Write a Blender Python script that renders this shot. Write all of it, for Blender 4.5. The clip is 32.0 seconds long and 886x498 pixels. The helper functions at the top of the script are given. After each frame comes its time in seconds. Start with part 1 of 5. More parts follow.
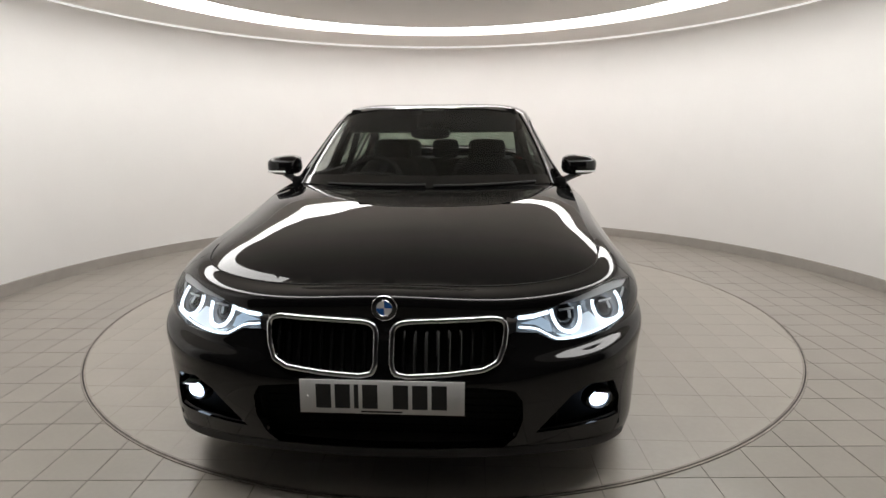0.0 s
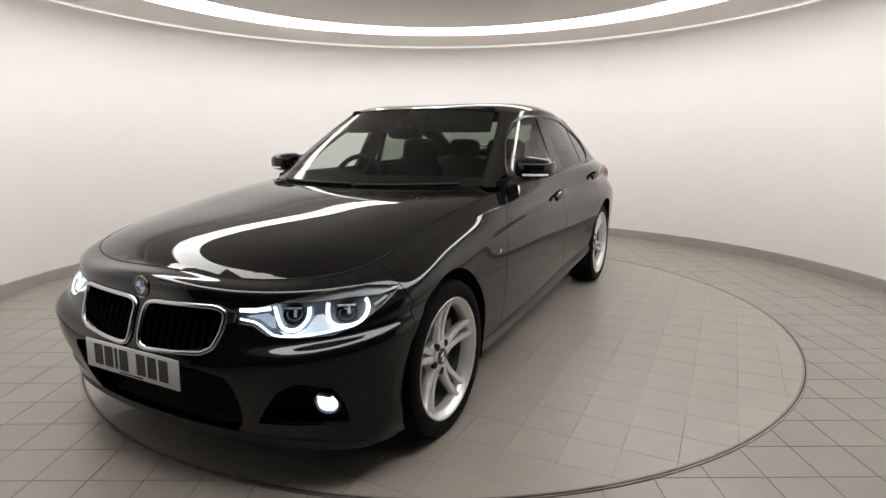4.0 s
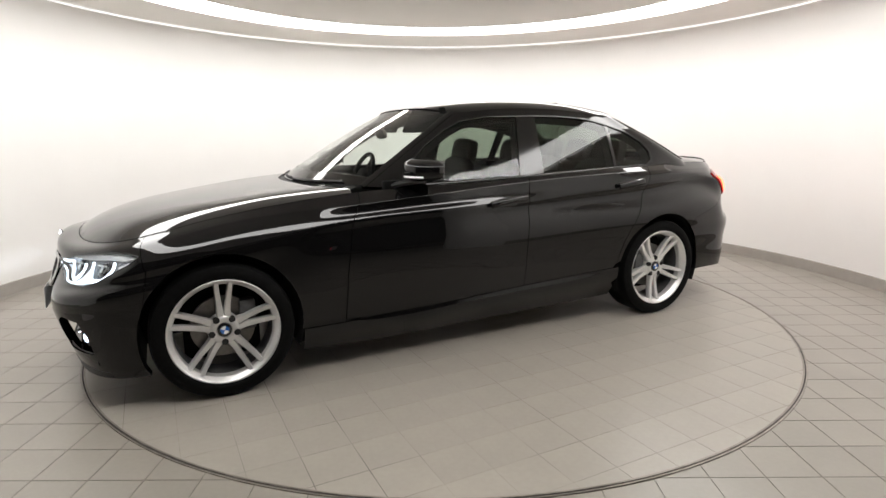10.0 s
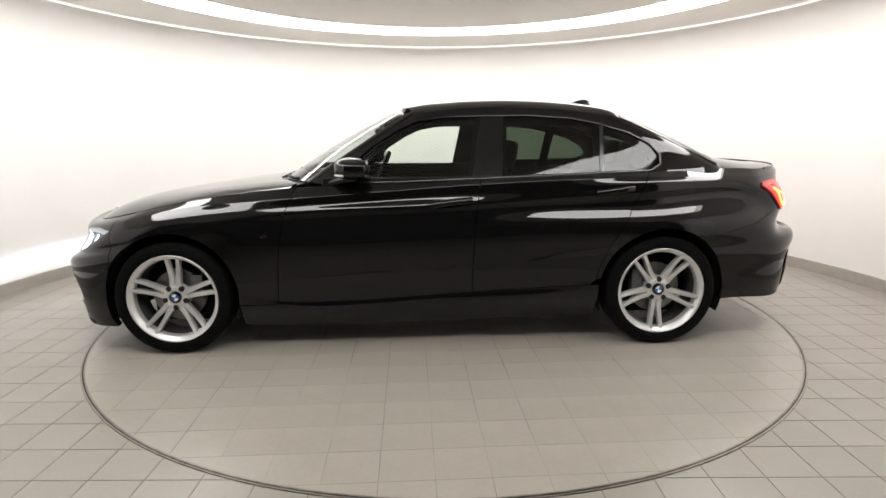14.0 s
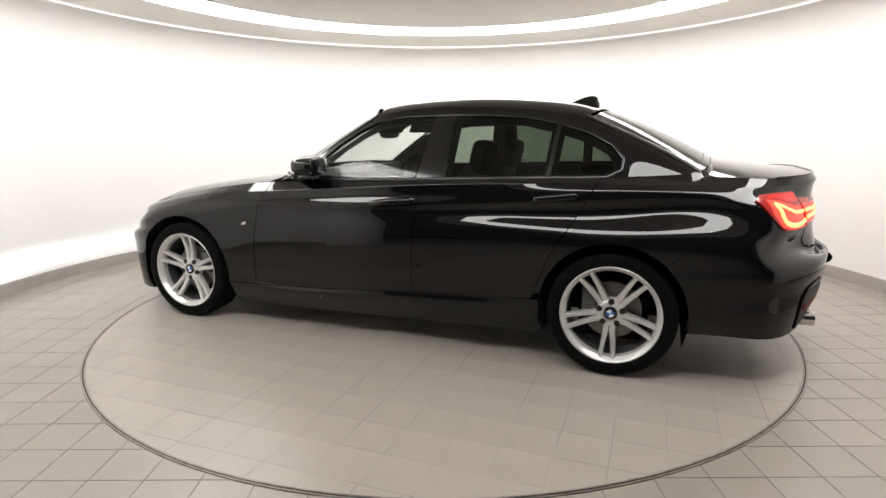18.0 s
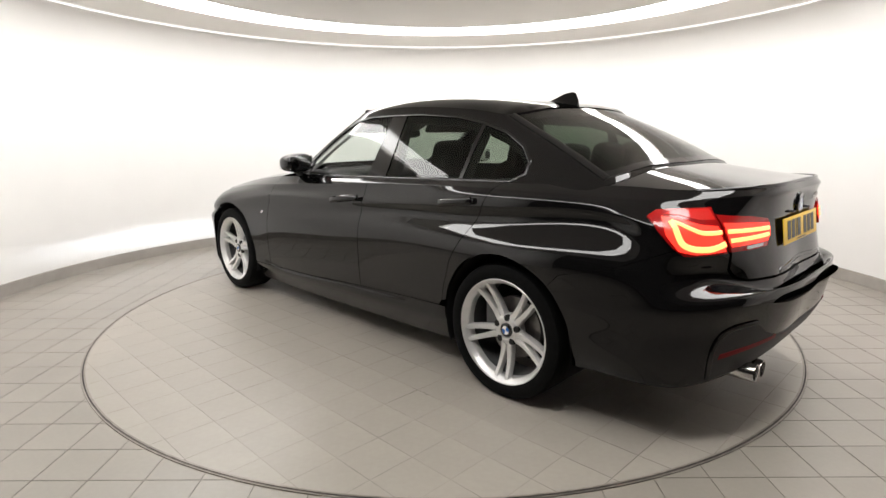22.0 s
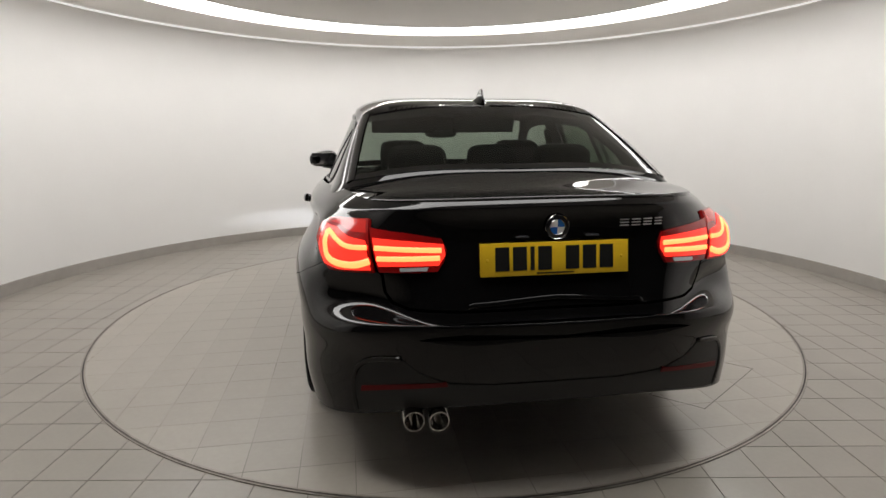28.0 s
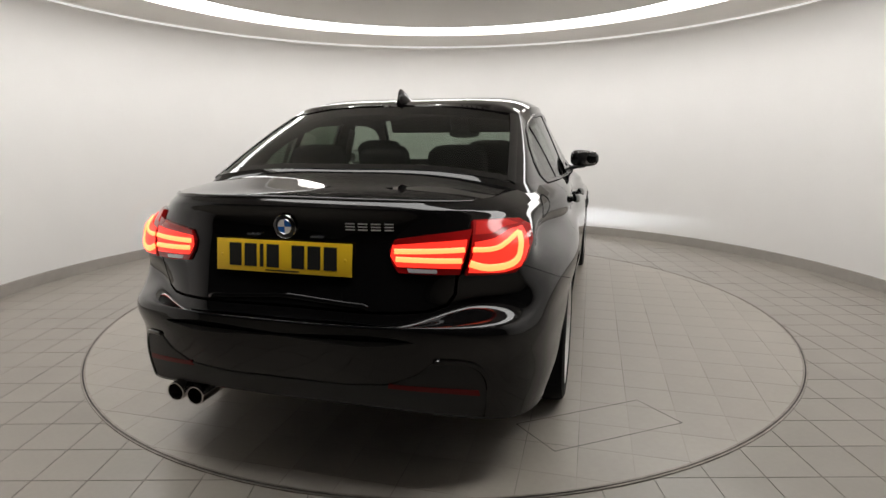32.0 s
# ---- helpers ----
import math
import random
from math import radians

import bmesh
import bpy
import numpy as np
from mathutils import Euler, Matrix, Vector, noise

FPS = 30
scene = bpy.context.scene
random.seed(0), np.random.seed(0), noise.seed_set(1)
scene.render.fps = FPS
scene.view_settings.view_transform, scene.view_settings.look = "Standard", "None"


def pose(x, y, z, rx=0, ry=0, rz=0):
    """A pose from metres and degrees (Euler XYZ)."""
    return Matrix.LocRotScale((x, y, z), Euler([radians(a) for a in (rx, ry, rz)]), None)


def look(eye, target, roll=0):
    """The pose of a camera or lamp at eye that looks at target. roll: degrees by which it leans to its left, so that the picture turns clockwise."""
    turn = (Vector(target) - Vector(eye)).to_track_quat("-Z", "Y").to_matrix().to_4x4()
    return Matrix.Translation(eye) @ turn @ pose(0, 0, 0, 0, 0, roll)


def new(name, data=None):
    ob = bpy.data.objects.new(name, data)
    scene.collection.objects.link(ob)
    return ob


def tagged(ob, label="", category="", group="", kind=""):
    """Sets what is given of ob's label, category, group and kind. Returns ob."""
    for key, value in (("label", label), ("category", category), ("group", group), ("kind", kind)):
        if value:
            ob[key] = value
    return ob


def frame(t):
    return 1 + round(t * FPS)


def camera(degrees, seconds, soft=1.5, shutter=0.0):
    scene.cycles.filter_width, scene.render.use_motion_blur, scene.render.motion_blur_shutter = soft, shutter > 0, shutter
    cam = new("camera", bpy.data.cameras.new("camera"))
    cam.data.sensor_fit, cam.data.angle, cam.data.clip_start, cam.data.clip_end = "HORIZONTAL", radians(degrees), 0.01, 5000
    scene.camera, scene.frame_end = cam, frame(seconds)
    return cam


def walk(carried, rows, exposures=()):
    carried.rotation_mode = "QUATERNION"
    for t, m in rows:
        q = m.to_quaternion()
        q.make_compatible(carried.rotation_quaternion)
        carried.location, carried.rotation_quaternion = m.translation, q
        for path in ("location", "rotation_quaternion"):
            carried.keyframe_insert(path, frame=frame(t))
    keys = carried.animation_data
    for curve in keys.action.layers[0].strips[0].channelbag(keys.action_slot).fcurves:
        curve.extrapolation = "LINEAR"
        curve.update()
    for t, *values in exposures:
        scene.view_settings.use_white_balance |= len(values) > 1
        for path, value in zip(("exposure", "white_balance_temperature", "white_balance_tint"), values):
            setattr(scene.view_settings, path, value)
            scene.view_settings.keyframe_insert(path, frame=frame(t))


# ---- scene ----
from mathutils import geometry

# The camera stands still in the doorway of the round studio; the turntable carries the car round.
cam = camera(76.126, 32.0, soft=1.5)
EYE = Vector((0.0, -3.990, 1.248))
AHEAD = EYE + Vector((-0.00076, 0.97944, -0.20174))
walk(cam, [(0.0, look(EYE, AHEAD, -0.29)), (32.0, look(EYE, AHEAD, -0.29))], exposures=[(0.0, -0.11), (3.0, -0.10), (6.0, -0.03), (9.0, 0.21), (13.0, 0.35), (19.0, 0.42), (21.9, 0.41), (23.0, -0.06), (25.0, -0.15), (27.5, -0.10), (27.8, -0.24), (29.0, -0.28), (32.0, -0.26)])

# ---- light: a glowing ring in the ceiling, set by its material; no daylight ----
sky = bpy.data.worlds.new("dark_hall")
scene.world = sky
sky.use_nodes = True
sky.node_tree.nodes["Background"].inputs[0].default_value = (0.012, 0.012, 0.013, 1)
sky.node_tree.nodes["Background"].inputs[1].default_value = 1.0
RING_GLOW = 9.0
LINE_GLOW = 1.1


# ---- materials ----
def material(name, colour, rough=0.5, metal=0.0, coat=0.0, grain=0.0, scale=40.0, bump=0.0, emit=None, power=0.0, alpha=1.0,
             spec=0.5, stain=0.0, stain_scale=1.5, per_piece=0.0, rough_var=0.0):
    """A Principled material with grain and stains at two scales."""
    m = bpy.data.materials.new(name)
    m.use_nodes = True
    nt = m.node_tree
    b = nt.nodes["Principled BSDF"]
    b.inputs["Base Color"].default_value = (*colour, 1)
    b.inputs["Roughness"].default_value = rough
    b.inputs["Metallic"].default_value = metal
    b.inputs["Coat Weight"].default_value = coat
    b.inputs["Coat Roughness"].default_value = 0.012
    b.inputs["Coat IOR"].default_value = 1.45
    b.inputs["Specular IOR Level"].default_value = spec
    if emit:
        b.inputs["Emission Color"].default_value = (*emit, 1)
        b.inputs["Emission Strength"].default_value = power
    co = nt.nodes.new("ShaderNodeTexCoord")
    out = None
    if grain or stain or per_piece:
        base = nt.nodes.new("ShaderNodeRGB")
        base.outputs[0].default_value = (*colour, 1)
        out = base.outputs[0]
        for amount, sc, detail in ((grain, scale, 5), (stain, stain_scale, 3)):
            if not amount:
                continue
            n = nt.nodes.new("ShaderNodeTexNoise")
            n.inputs["Scale"].default_value, n.inputs["Detail"].default_value = sc, detail
            nt.links.new(co.outputs["Object"], n.inputs["Vector"])
            r = nt.nodes.new("ShaderNodeMapRange")
            r.inputs[1].default_value, r.inputs[2].default_value = 0.3, 0.7
            r.inputs[3].default_value, r.inputs[4].default_value = 1 - amount, 1 + amount
            nt.links.new(n.outputs["Fac"], r.inputs[0])
            mul = nt.nodes.new("ShaderNodeVectorMath")
            mul.operation = "SCALE"
            nt.links.new(out, mul.inputs[0])
            nt.links.new(r.outputs[0], mul.inputs["Scale"])
            out = mul.outputs[0]
        if per_piece:
            info = nt.nodes.new("ShaderNodeObjectInfo")
            r = nt.nodes.new("ShaderNodeMapRange")
            r.inputs[3].default_value, r.inputs[4].default_value = 1 - per_piece, 1 + per_piece
            nt.links.new(info.outputs["Random"], r.inputs[0])
            mul = nt.nodes.new("ShaderNodeVectorMath")
            mul.operation = "SCALE"
            nt.links.new(out, mul.inputs[0])
            nt.links.new(r.outputs[0], mul.inputs["Scale"])
            out = mul.outputs[0]
        nt.links.new(out, b.inputs["Base Color"])
    if rough_var:
        n = nt.nodes.new("ShaderNodeTexNoise")
        n.inputs["Scale"].default_value, n.inputs["Detail"].default_value = 6.0, 4
        nt.links.new(co.outputs["Object"], n.inputs["Vector"])
        r = nt.nodes.new("ShaderNodeMapRange")
        r.inputs[1].default_value, r.inputs[2].default_value = 0.3, 0.7
        r.inputs[3].default_value, r.inputs[4].default_value = rough - rough_var, rough + rough_var
        nt.links.new(n.outputs["Fac"], r.inputs[0])
        nt.links.new(r.outputs[0], b.inputs["Roughness"])
    if bump:
        n = nt.nodes.new("ShaderNodeTexNoise")
        n.inputs["Scale"].default_value, n.inputs["Detail"].default_value = scale, 6
        nt.links.new(co.outputs["Object"], n.inputs["Vector"])
        bp = nt.nodes.new("ShaderNodeBump")
        bp.inputs["Strength"].default_value, bp.inputs["Distance"].default_value = bump, 0.002
        nt.links.new(n.outputs["Fac"], bp.inputs["Height"])
        nt.links.new(bp.outputs[0], b.inputs["Normal"])
    return m


def glass(name, tint, gloss=1.0):
    """Thin tinted pane: straight view through it and a mirror image by Fresnel."""
    m = bpy.data.materials.new(name)
    m.use_nodes = True
    nt = m.node_tree
    nt.nodes.remove(nt.nodes["Principled BSDF"])
    clear, shine = nt.nodes.new("ShaderNodeBsdfTransparent"), nt.nodes.new("ShaderNodeBsdfGlossy")
    clear.inputs[0].default_value = (*tint, 1)
    shine.inputs["Roughness"].default_value = 0.0
    lay, mix = nt.nodes.new("ShaderNodeLayerWeight"), nt.nodes.new("ShaderNodeMixShader")
    lay.inputs[0].default_value = 0.5
    up, scale = nt.nodes.new("ShaderNodeMath"), nt.nodes.new("ShaderNodeMath")
    up.operation, scale.operation = "POWER", "MULTIPLY_ADD"
    up.inputs[1].default_value = 5.0
    scale.inputs[1].default_value, scale.inputs[2].default_value = 1 - 0.07 * gloss, 0.07 * gloss
    nt.links.new(lay.outputs["Facing"], up.inputs[0])
    nt.links.new(up.outputs[0], scale.inputs[0])
    nt.links.new(scale.outputs[0], mix.inputs[0])
    nt.links.new(clear.outputs[0], mix.inputs[1])
    nt.links.new(shine.outputs[0], mix.inputs[2])
    nt.links.new(mix.outputs[0], nt.nodes["Material Output"].inputs[0])
    return m


PAINT = material("black_paint", (0.0045, 0.0043, 0.0044), 0.50, 0.0, 1.0, spec=0.0)
TRIM = material("black_plastic", (0.009, 0.009, 0.009), 0.55, grain=0.1, scale=300, bump=0.15)
GLOSS = material("gloss_black", (0.004, 0.004, 0.004), 0.08)
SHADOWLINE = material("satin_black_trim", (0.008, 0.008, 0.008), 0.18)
CAVITY = material("dark_underbody", (0.006, 0.006, 0.006), 0.8, spec=0.2, grain=0.2, scale=30)
RUBBER = material("tyre_rubber", (0.005, 0.005, 0.005), 0.6, grain=0.2, scale=60, bump=0.2, spec=0.05)
ALLOY = material("silver_alloy", (0.68, 0.672, 0.66), 0.36, 0.62, grain=0.05, scale=25)
# alloy darkened to carry the shade behind the spokes
ALLOY_SHADED = material("shaded_alloy", (0.10, 0.10, 0.10), 0.5, 0.5, grain=0.2, scale=20)
DISC = material("brake_disc", (0.22, 0.21, 0.20), 0.4, 0.9, grain=0.15, scale=30)
CALIPER = material("brake_caliper", (0.10, 0.10, 0.10), 0.6, 0.3, grain=0.2, scale=40)
CHROME = material("chrome", (0.62, 0.62, 0.63), 0.12, 1.0)
STEEL = material("exhaust_steel", (0.62, 0.60, 0.58), 0.16, 1.0, grain=0.05)
LEATHER = material("black_leather", (0.0045, 0.0045, 0.0045), 0.6, grain=0.2, scale=120, bump=0.25, spec=0.1)
DASH = material("dashboard_plastic", (0.004, 0.004, 0.004), 0.65, grain=0.15, scale=200, bump=0.2, spec=0.1)
LINING = material("grey_headlining", (0.012, 0.012, 0.0115), 0.9, grain=0.1, scale=200, spec=0.1)
GREEN_GLASS = glass("green_tinted_glass", (0.84, 0.89, 0.85), 0.62)
SCREEN_GLASS = glass("windscreen_glass", (0.84, 0.88, 0.86), 0.55)
PRIVACY = glass("rear_tinted_glass", (0.235, 0.285, 0.235), 0.55)
LENS = glass("clear_lens", (0.90, 0.92, 0.94))
LAMP_SILVER = material("lamp_reflector", (0.62, 0.64, 0.66), 0.3, 0.15)
LAMP_DARK = material("lamp_bezel", (0.05, 0.05, 0.055), 0.25)
LED_WHITE = material("white_led", (0.9, 0.95, 1.0), 0.4, emit=(0.78, 0.90, 1.0), power=2.8)
LED_SOFT = material("lit_lamp_chamber", (0.8, 0.85, 0.9), 0.35, emit=(0.74, 0.88, 1.0), power=0.22)
LED_FOG = material("fog_led", (0.9, 0.95, 1.0), 0.4, emit=(0.66, 0.80, 1.0), power=5.0)
# strong emission for an added strip that throws the beam onto the wall
FOG_BEAM = material("fog_beam_emitter", (0.9, 0.95, 1.0), 0.4, emit=(0.84, 0.92, 1.0), power=32000.0)
LED_RED = material("red_led_core", (0.9, 0.2, 0.1), 0.4, emit=(1.0, 0.105, 0.030), power=7.0)
LED_RED_SOFT = material("red_lamp_glow", (0.5, 0.02, 0.01), 0.3, emit=(1.0, 0.035, 0.02), power=1.5)
RED_CASE = material("red_lamp_case", (0.34, 0.008, 0.008), 0.14, coat=0.35)
RED_UPPER = material("red_upper_lens", (0.42, 0.012, 0.010), 0.12, coat=0.35, emit=(1.0, 0.03, 0.02), power=0.22)
LED_DIM = material("dim_lamp_chamber", (0.35, 0.42, 0.50), 0.35, emit=(0.68, 0.84, 1.0), power=0.35)
LAMP_GREY = material("smoked_bowl", (0.22, 0.23, 0.245), 0.25, 0.4)
REFLECTOR = material("red_reflector", (0.14, 0.003, 0.005), 0.45, coat=0.0, spec=0.2)
PLATE_WHITE = material("white_plate", (0.72, 0.72, 0.71), 0.35, grain=0.02)
PLATE_YELLOW = material("yellow_plate", (0.82, 0.52, 0.02), 0.35, grain=0.02)
INK = material("plate_ink", (0.01, 0.01, 0.01), 0.4)
BLUE = material("badge_blue", (0.02, 0.12, 0.42), 0.2, coat=1.0)
WHITE = material("badge_white", (0.80, 0.80, 0.80), 0.2, coat=1.0)
BADGE_BLACK = material("badge_black", (0.01, 0.01, 0.012), 0.2, coat=1.0)
BADGE_RED = material("badge_red", (0.35, 0.01, 0.02), 0.3)

WALL = material("white_wall_paint", (0.80, 0.786, 0.768), 0.62, grain=0.010, scale=3.0, stain=0.012, stain_scale=0.7, bump=0.03)
SKIRT = material("skirting_tile", (0.335, 0.31, 0.282), 0.4, grain=0.05, scale=12, stain=0.06)
TILE = material("beige_floor_tile", (0.262, 0.239, 0.208), 0.29, grain=0.03, scale=50, stain=0.06, stain_scale=2.2, per_piece=0.035,
                bump=0.03, rough_var=0.008)
TILE_TABLE = material("worn_turntable_tile", (0.322, 0.295, 0.256), 0.33, grain=0.03, scale=40, stain=0.07, stain_scale=1.6, per_piece=0.003,
                      bump=0.03, rough_var=0.008)
GROUT = material("floor_grout", (0.10, 0.088, 0.075), 0.85, grain=0.3, scale=30, stain=0.3, stain_scale=3)
GROUT_PALE = material("worn_grout", (0.19, 0.172, 0.148), 0.75, grain=0.25, scale=10, stain=0.50, stain_scale=0.5)


def patchy(mat, pale, dark, scale):
    """Lets a material change between two colours in patches."""
    nt = mat.node_tree
    b = nt.nodes["Principled BSDF"]
    co, n, mix = nt.nodes.new("ShaderNodeTexCoord"), nt.nodes.new("ShaderNodeTexNoise"), nt.nodes.new("ShaderNodeValToRGB")
    n.inputs["Scale"].default_value, n.inputs["Detail"].default_value = scale, 4.0
    mix.color_ramp.elements[0].position, mix.color_ramp.elements[0].color = 0.38, (*dark, 1)
    mix.color_ramp.elements[1].position, mix.color_ramp.elements[1].color = 0.54, (*pale, 1)
    nt.links.new(co.outputs["Object"], n.inputs["Vector"])
    nt.links.new(n.outputs["Fac"], mix.inputs[0])
    nt.links.new(mix.outputs[0], b.inputs["Base Color"])


patchy(GROUT_PALE, (0.308, 0.282, 0.245), (0.055, 0.048, 0.040), 1.9)
patchy(GROUT, (0.12, 0.107, 0.091), (0.055, 0.048, 0.040), 1.1)
RIM_METAL = material("turntable_edge_metal", (0.24, 0.215, 0.19), 0.42, 0.5, grain=0.25, scale=20, stain=0.3)
GAP = material("dark_gap", (0.010, 0.009, 0.008), 0.9)
CEILING = material("ceiling_paint", (0.86, 0.83, 0.79), 0.7, grain=0.01, scale=5)
RING = material("light_ring_panel", (0.9, 0.9, 0.9), 0.5, emit=(1.0, 0.982, 0.962), power=RING_GLOW)
LINE = material("light_line", (0.9, 0.9, 0.9), 0.5, emit=(1.0, 0.985, 0.97), power=LINE_GLOW)
HALL = material("dark_hall_paint", (0.12, 0.118, 0.116), 0.8, grain=0.05)


# ---- building helpers ----
def mesh_from(name, verts, faces, mats, normals=None, smooth=True, index=None):
    me = bpy.data.meshes.new(name)
    me.from_pydata([tuple(v) for v in verts], [], faces)
    for m in (mats if isinstance(mats, (list, tuple)) else [mats]):
        me.materials.append(m)
    if smooth:
        me.polygons.foreach_set("use_smooth", [True] * len(me.polygons))
    if index is not None:
        me.polygons.foreach_set("material_index", index)
    me.update()
    if normals is not None:
        me.normals_split_custom_set_from_vertices([tuple(n) for n in normals])
    return me


def put(name, me, parent=None, label="", at=None):
    ob = new(name, me)
    if parent is not None:
        ob.parent = parent
    if at is not None:
        ob.matrix_basis = at
    return tagged(ob, label)


def part(name, bm, mat, parent, label="", at=None, smooth=True):
    """Links a bmesh as one mesh object under a thing or a part."""
    me = bpy.data.meshes.new(name)
    bmesh.ops.recalc_face_normals(bm, faces=bm.faces)
    bm.to_mesh(me)
    bm.free()
    me.materials.append(mat)
    if smooth:
        me.polygons.foreach_set("use_smooth", [True] * len(me.polygons))
        me.set_sharp_from_angle(angle=radians(38))
    return put(name, me, parent, label, at)


def lathe(profile, n=64, axis="y", close=False):
    """A body of revolution from (radius, along) pairs."""
    bm = bmesh.new()
    rings = []
    for r, a in profile:
        ring = []
        for i in range(n):
            t = 2 * math.pi * i / n
            c, s = r * math.cos(t), r * math.sin(t)
            ring.append(bm.verts.new((c, a, s) if axis == "y" else (c, s, a)))
        rings.append(ring)
    pairs = list(zip(rings, rings[1:])) + ([(rings[-1], rings[0])] if close else [])
    for p, q in pairs:
        for i in range(n):
            j = (i + 1) % n
            bm.faces.new((p[i], p[j], q[j], q[i]))
    return bm


def box(bm, size, at=(0, 0, 0), bevel=0.0, m=None, seg=2):
    """Adds a box with rounded edges to bm."""
    tmp = bmesh.new()
    bmesh.ops.create_cube(tmp, size=1.0, matrix=Matrix.Diagonal((*size, 1)))
    if bevel:
        bmesh.ops.bevel(tmp, geom=tmp.edges[:], offset=bevel, segments=seg, profile=0.6, affect="EDGES")
    place = m if m is not None else Matrix.Translation(at)
    bmesh.ops.transform(tmp, matrix=place, verts=tmp.verts)
    me = bpy.data.meshes.new("tmp")
    tmp.to_mesh(me)
    tmp.free()
    bm.from_mesh(me)
    bpy.data.meshes.remove(me)
    return bm


def tube(points, radius, n=8, closed=False, flat=1.0, normals=None):
    """A round bar that follows points; flat squeezes it along the given normals."""
    bm = bmesh.new()
    P = [Vector(p) for p in points]
    rings = []
    last = len(P) - 1
    for i, p in enumerate(P):
        a = P[i - 1] if (i or closed) else p
        b = P[(i + 1) % len(P)] if (i < last or closed) else p
        t = (b - a).normalized()
        u = Vector(normals[i]) if normals is not None else (Vector((0, 0, 1)) if abs(t.z) < 0.9 else Vector((1, 0, 0)))
        w = t.cross(u).normalized()
        u = w.cross(t).normalized()
        rings.append([bm.verts.new(p + w * (radius * math.cos(k)) + u * (radius * flat * math.sin(k)))
                      for k in (2 * math.pi * j / n for j in range(n))])
    for i in range(len(rings) - (0 if closed else 1)):
        p, q = rings[i], rings[(i + 1) % len(rings)]
        for j in range(n):
            k = (j + 1) % n
            bm.faces.new((p[j], p[k], q[k], q[j]))
    if not closed:
        bm.faces.new(rings[0])
        bm.faces.new(rings[-1][::-1])
    return bm


def clip_rect(poly, x0, x1, y0, y1):
    """The part of a polygon inside an upright rectangle."""
    for ax, lim, keep in ((0, x0, 1), (0, x1, -1), (1, y0, 1), (1, y1, -1)):
        res = []
        for i in range(len(poly)):
            a, b = poly[i - 1], poly[i]
            da, db = keep * (a[ax] - lim), keep * (b[ax] - lim)
            if (da >= 0) != (db >= 0):
                k = da / (da - db)
                res.append((a[0] + (b[0] - a[0]) * k, a[1] + (b[1] - a[1]) * k))
            if db >= 0:
                res.append(b)
        poly = res
        if len(poly) < 3:
            return []
    return poly


def inside(poly, X, Y):
    q = np.array(poly)
    res = np.zeros(X.shape, bool)
    for (x0, y0), (x1, y1) in zip(np.roll(q, 1, 0), q):
        if y0 == y1:
            continue
        res ^= ((y0 > Y) != (y1 > Y)) & (X < (x1 - x0) * (Y - y0) / (y1 - y0) + x0)
    return res


def fill(poly, du, dv, holes=()):
    """Fills an outline, less its holes, with triangles on a grid: points of the plane and faces."""
    loops = [list(map(tuple, poly))] + [list(map(tuple, h)) for h in holes]
    q = np.array(loops[0])
    lo, hi = q.min(0), q.max(0)
    nu, nv = max(1, math.ceil((hi[0] - lo[0]) / du)), max(1, math.ceil((hi[1] - lo[1]) / dv))
    U, W = np.meshgrid(np.linspace(lo[0], hi[0], nu + 1), np.linspace(lo[1], hi[1], nv + 1), indexing="ij")
    U, W = U.ravel(), W.ravel()
    ok = inside(loops[0], U, W)
    for h in loops[1:]:
        ok &= ~inside(h, U, W)
    near = np.full(U.shape, 9.0)
    pts, edges = [], []
    for lp in loops:
        k = len(pts)
        n = 0
        for i, a in enumerate(lp):
            b = lp[(i + 1) % len(lp)]
            m = max(1, math.ceil(max(abs(b[0] - a[0]) / du, abs(b[1] - a[1]) / dv) - 1e-6))
            for j in range(m):
                pts.append((a[0] + (b[0] - a[0]) * j / m, a[1] + (b[1] - a[1]) * j / m))
                n += 1
        edges += [(k + i, k + (i + 1) % n) for i in range(n)]
    for p in pts:
        near = np.minimum(near, ((U - p[0]) / du) ** 2 + ((W - p[1]) / dv) ** 2)
    keep = ok & (near > 0.10)
    pts += list(zip(U[keep].tolist(), W[keep].tolist()))
    out = geometry.delaunay_2d_cdt([Vector(p) for p in pts], edges, [], 0, 1e-5)
    P = np.array([(v.x, v.y) for v in out[0]])
    F = np.array([f for f in out[2] if len(f) == 3])
    C = P[F].mean(1)
    ok = inside(loops[0], C[:, 0], C[:, 1])
    for h in loops[1:]:
        ok &= ~inside(h, C[:, 0], C[:, 1])
    faces = []
    for f in F[ok].tolist():
        (ax, ay), (bx, by), (cx, cy) = P[f[0]], P[f[1]], P[f[2]]
        area = (bx - ax) * (cy - ay) - (cx - ax) * (by - ay)
        if abs(area) > 1e-9:
            faces.append(f if area > 0 else f[::-1])
    return P, faces


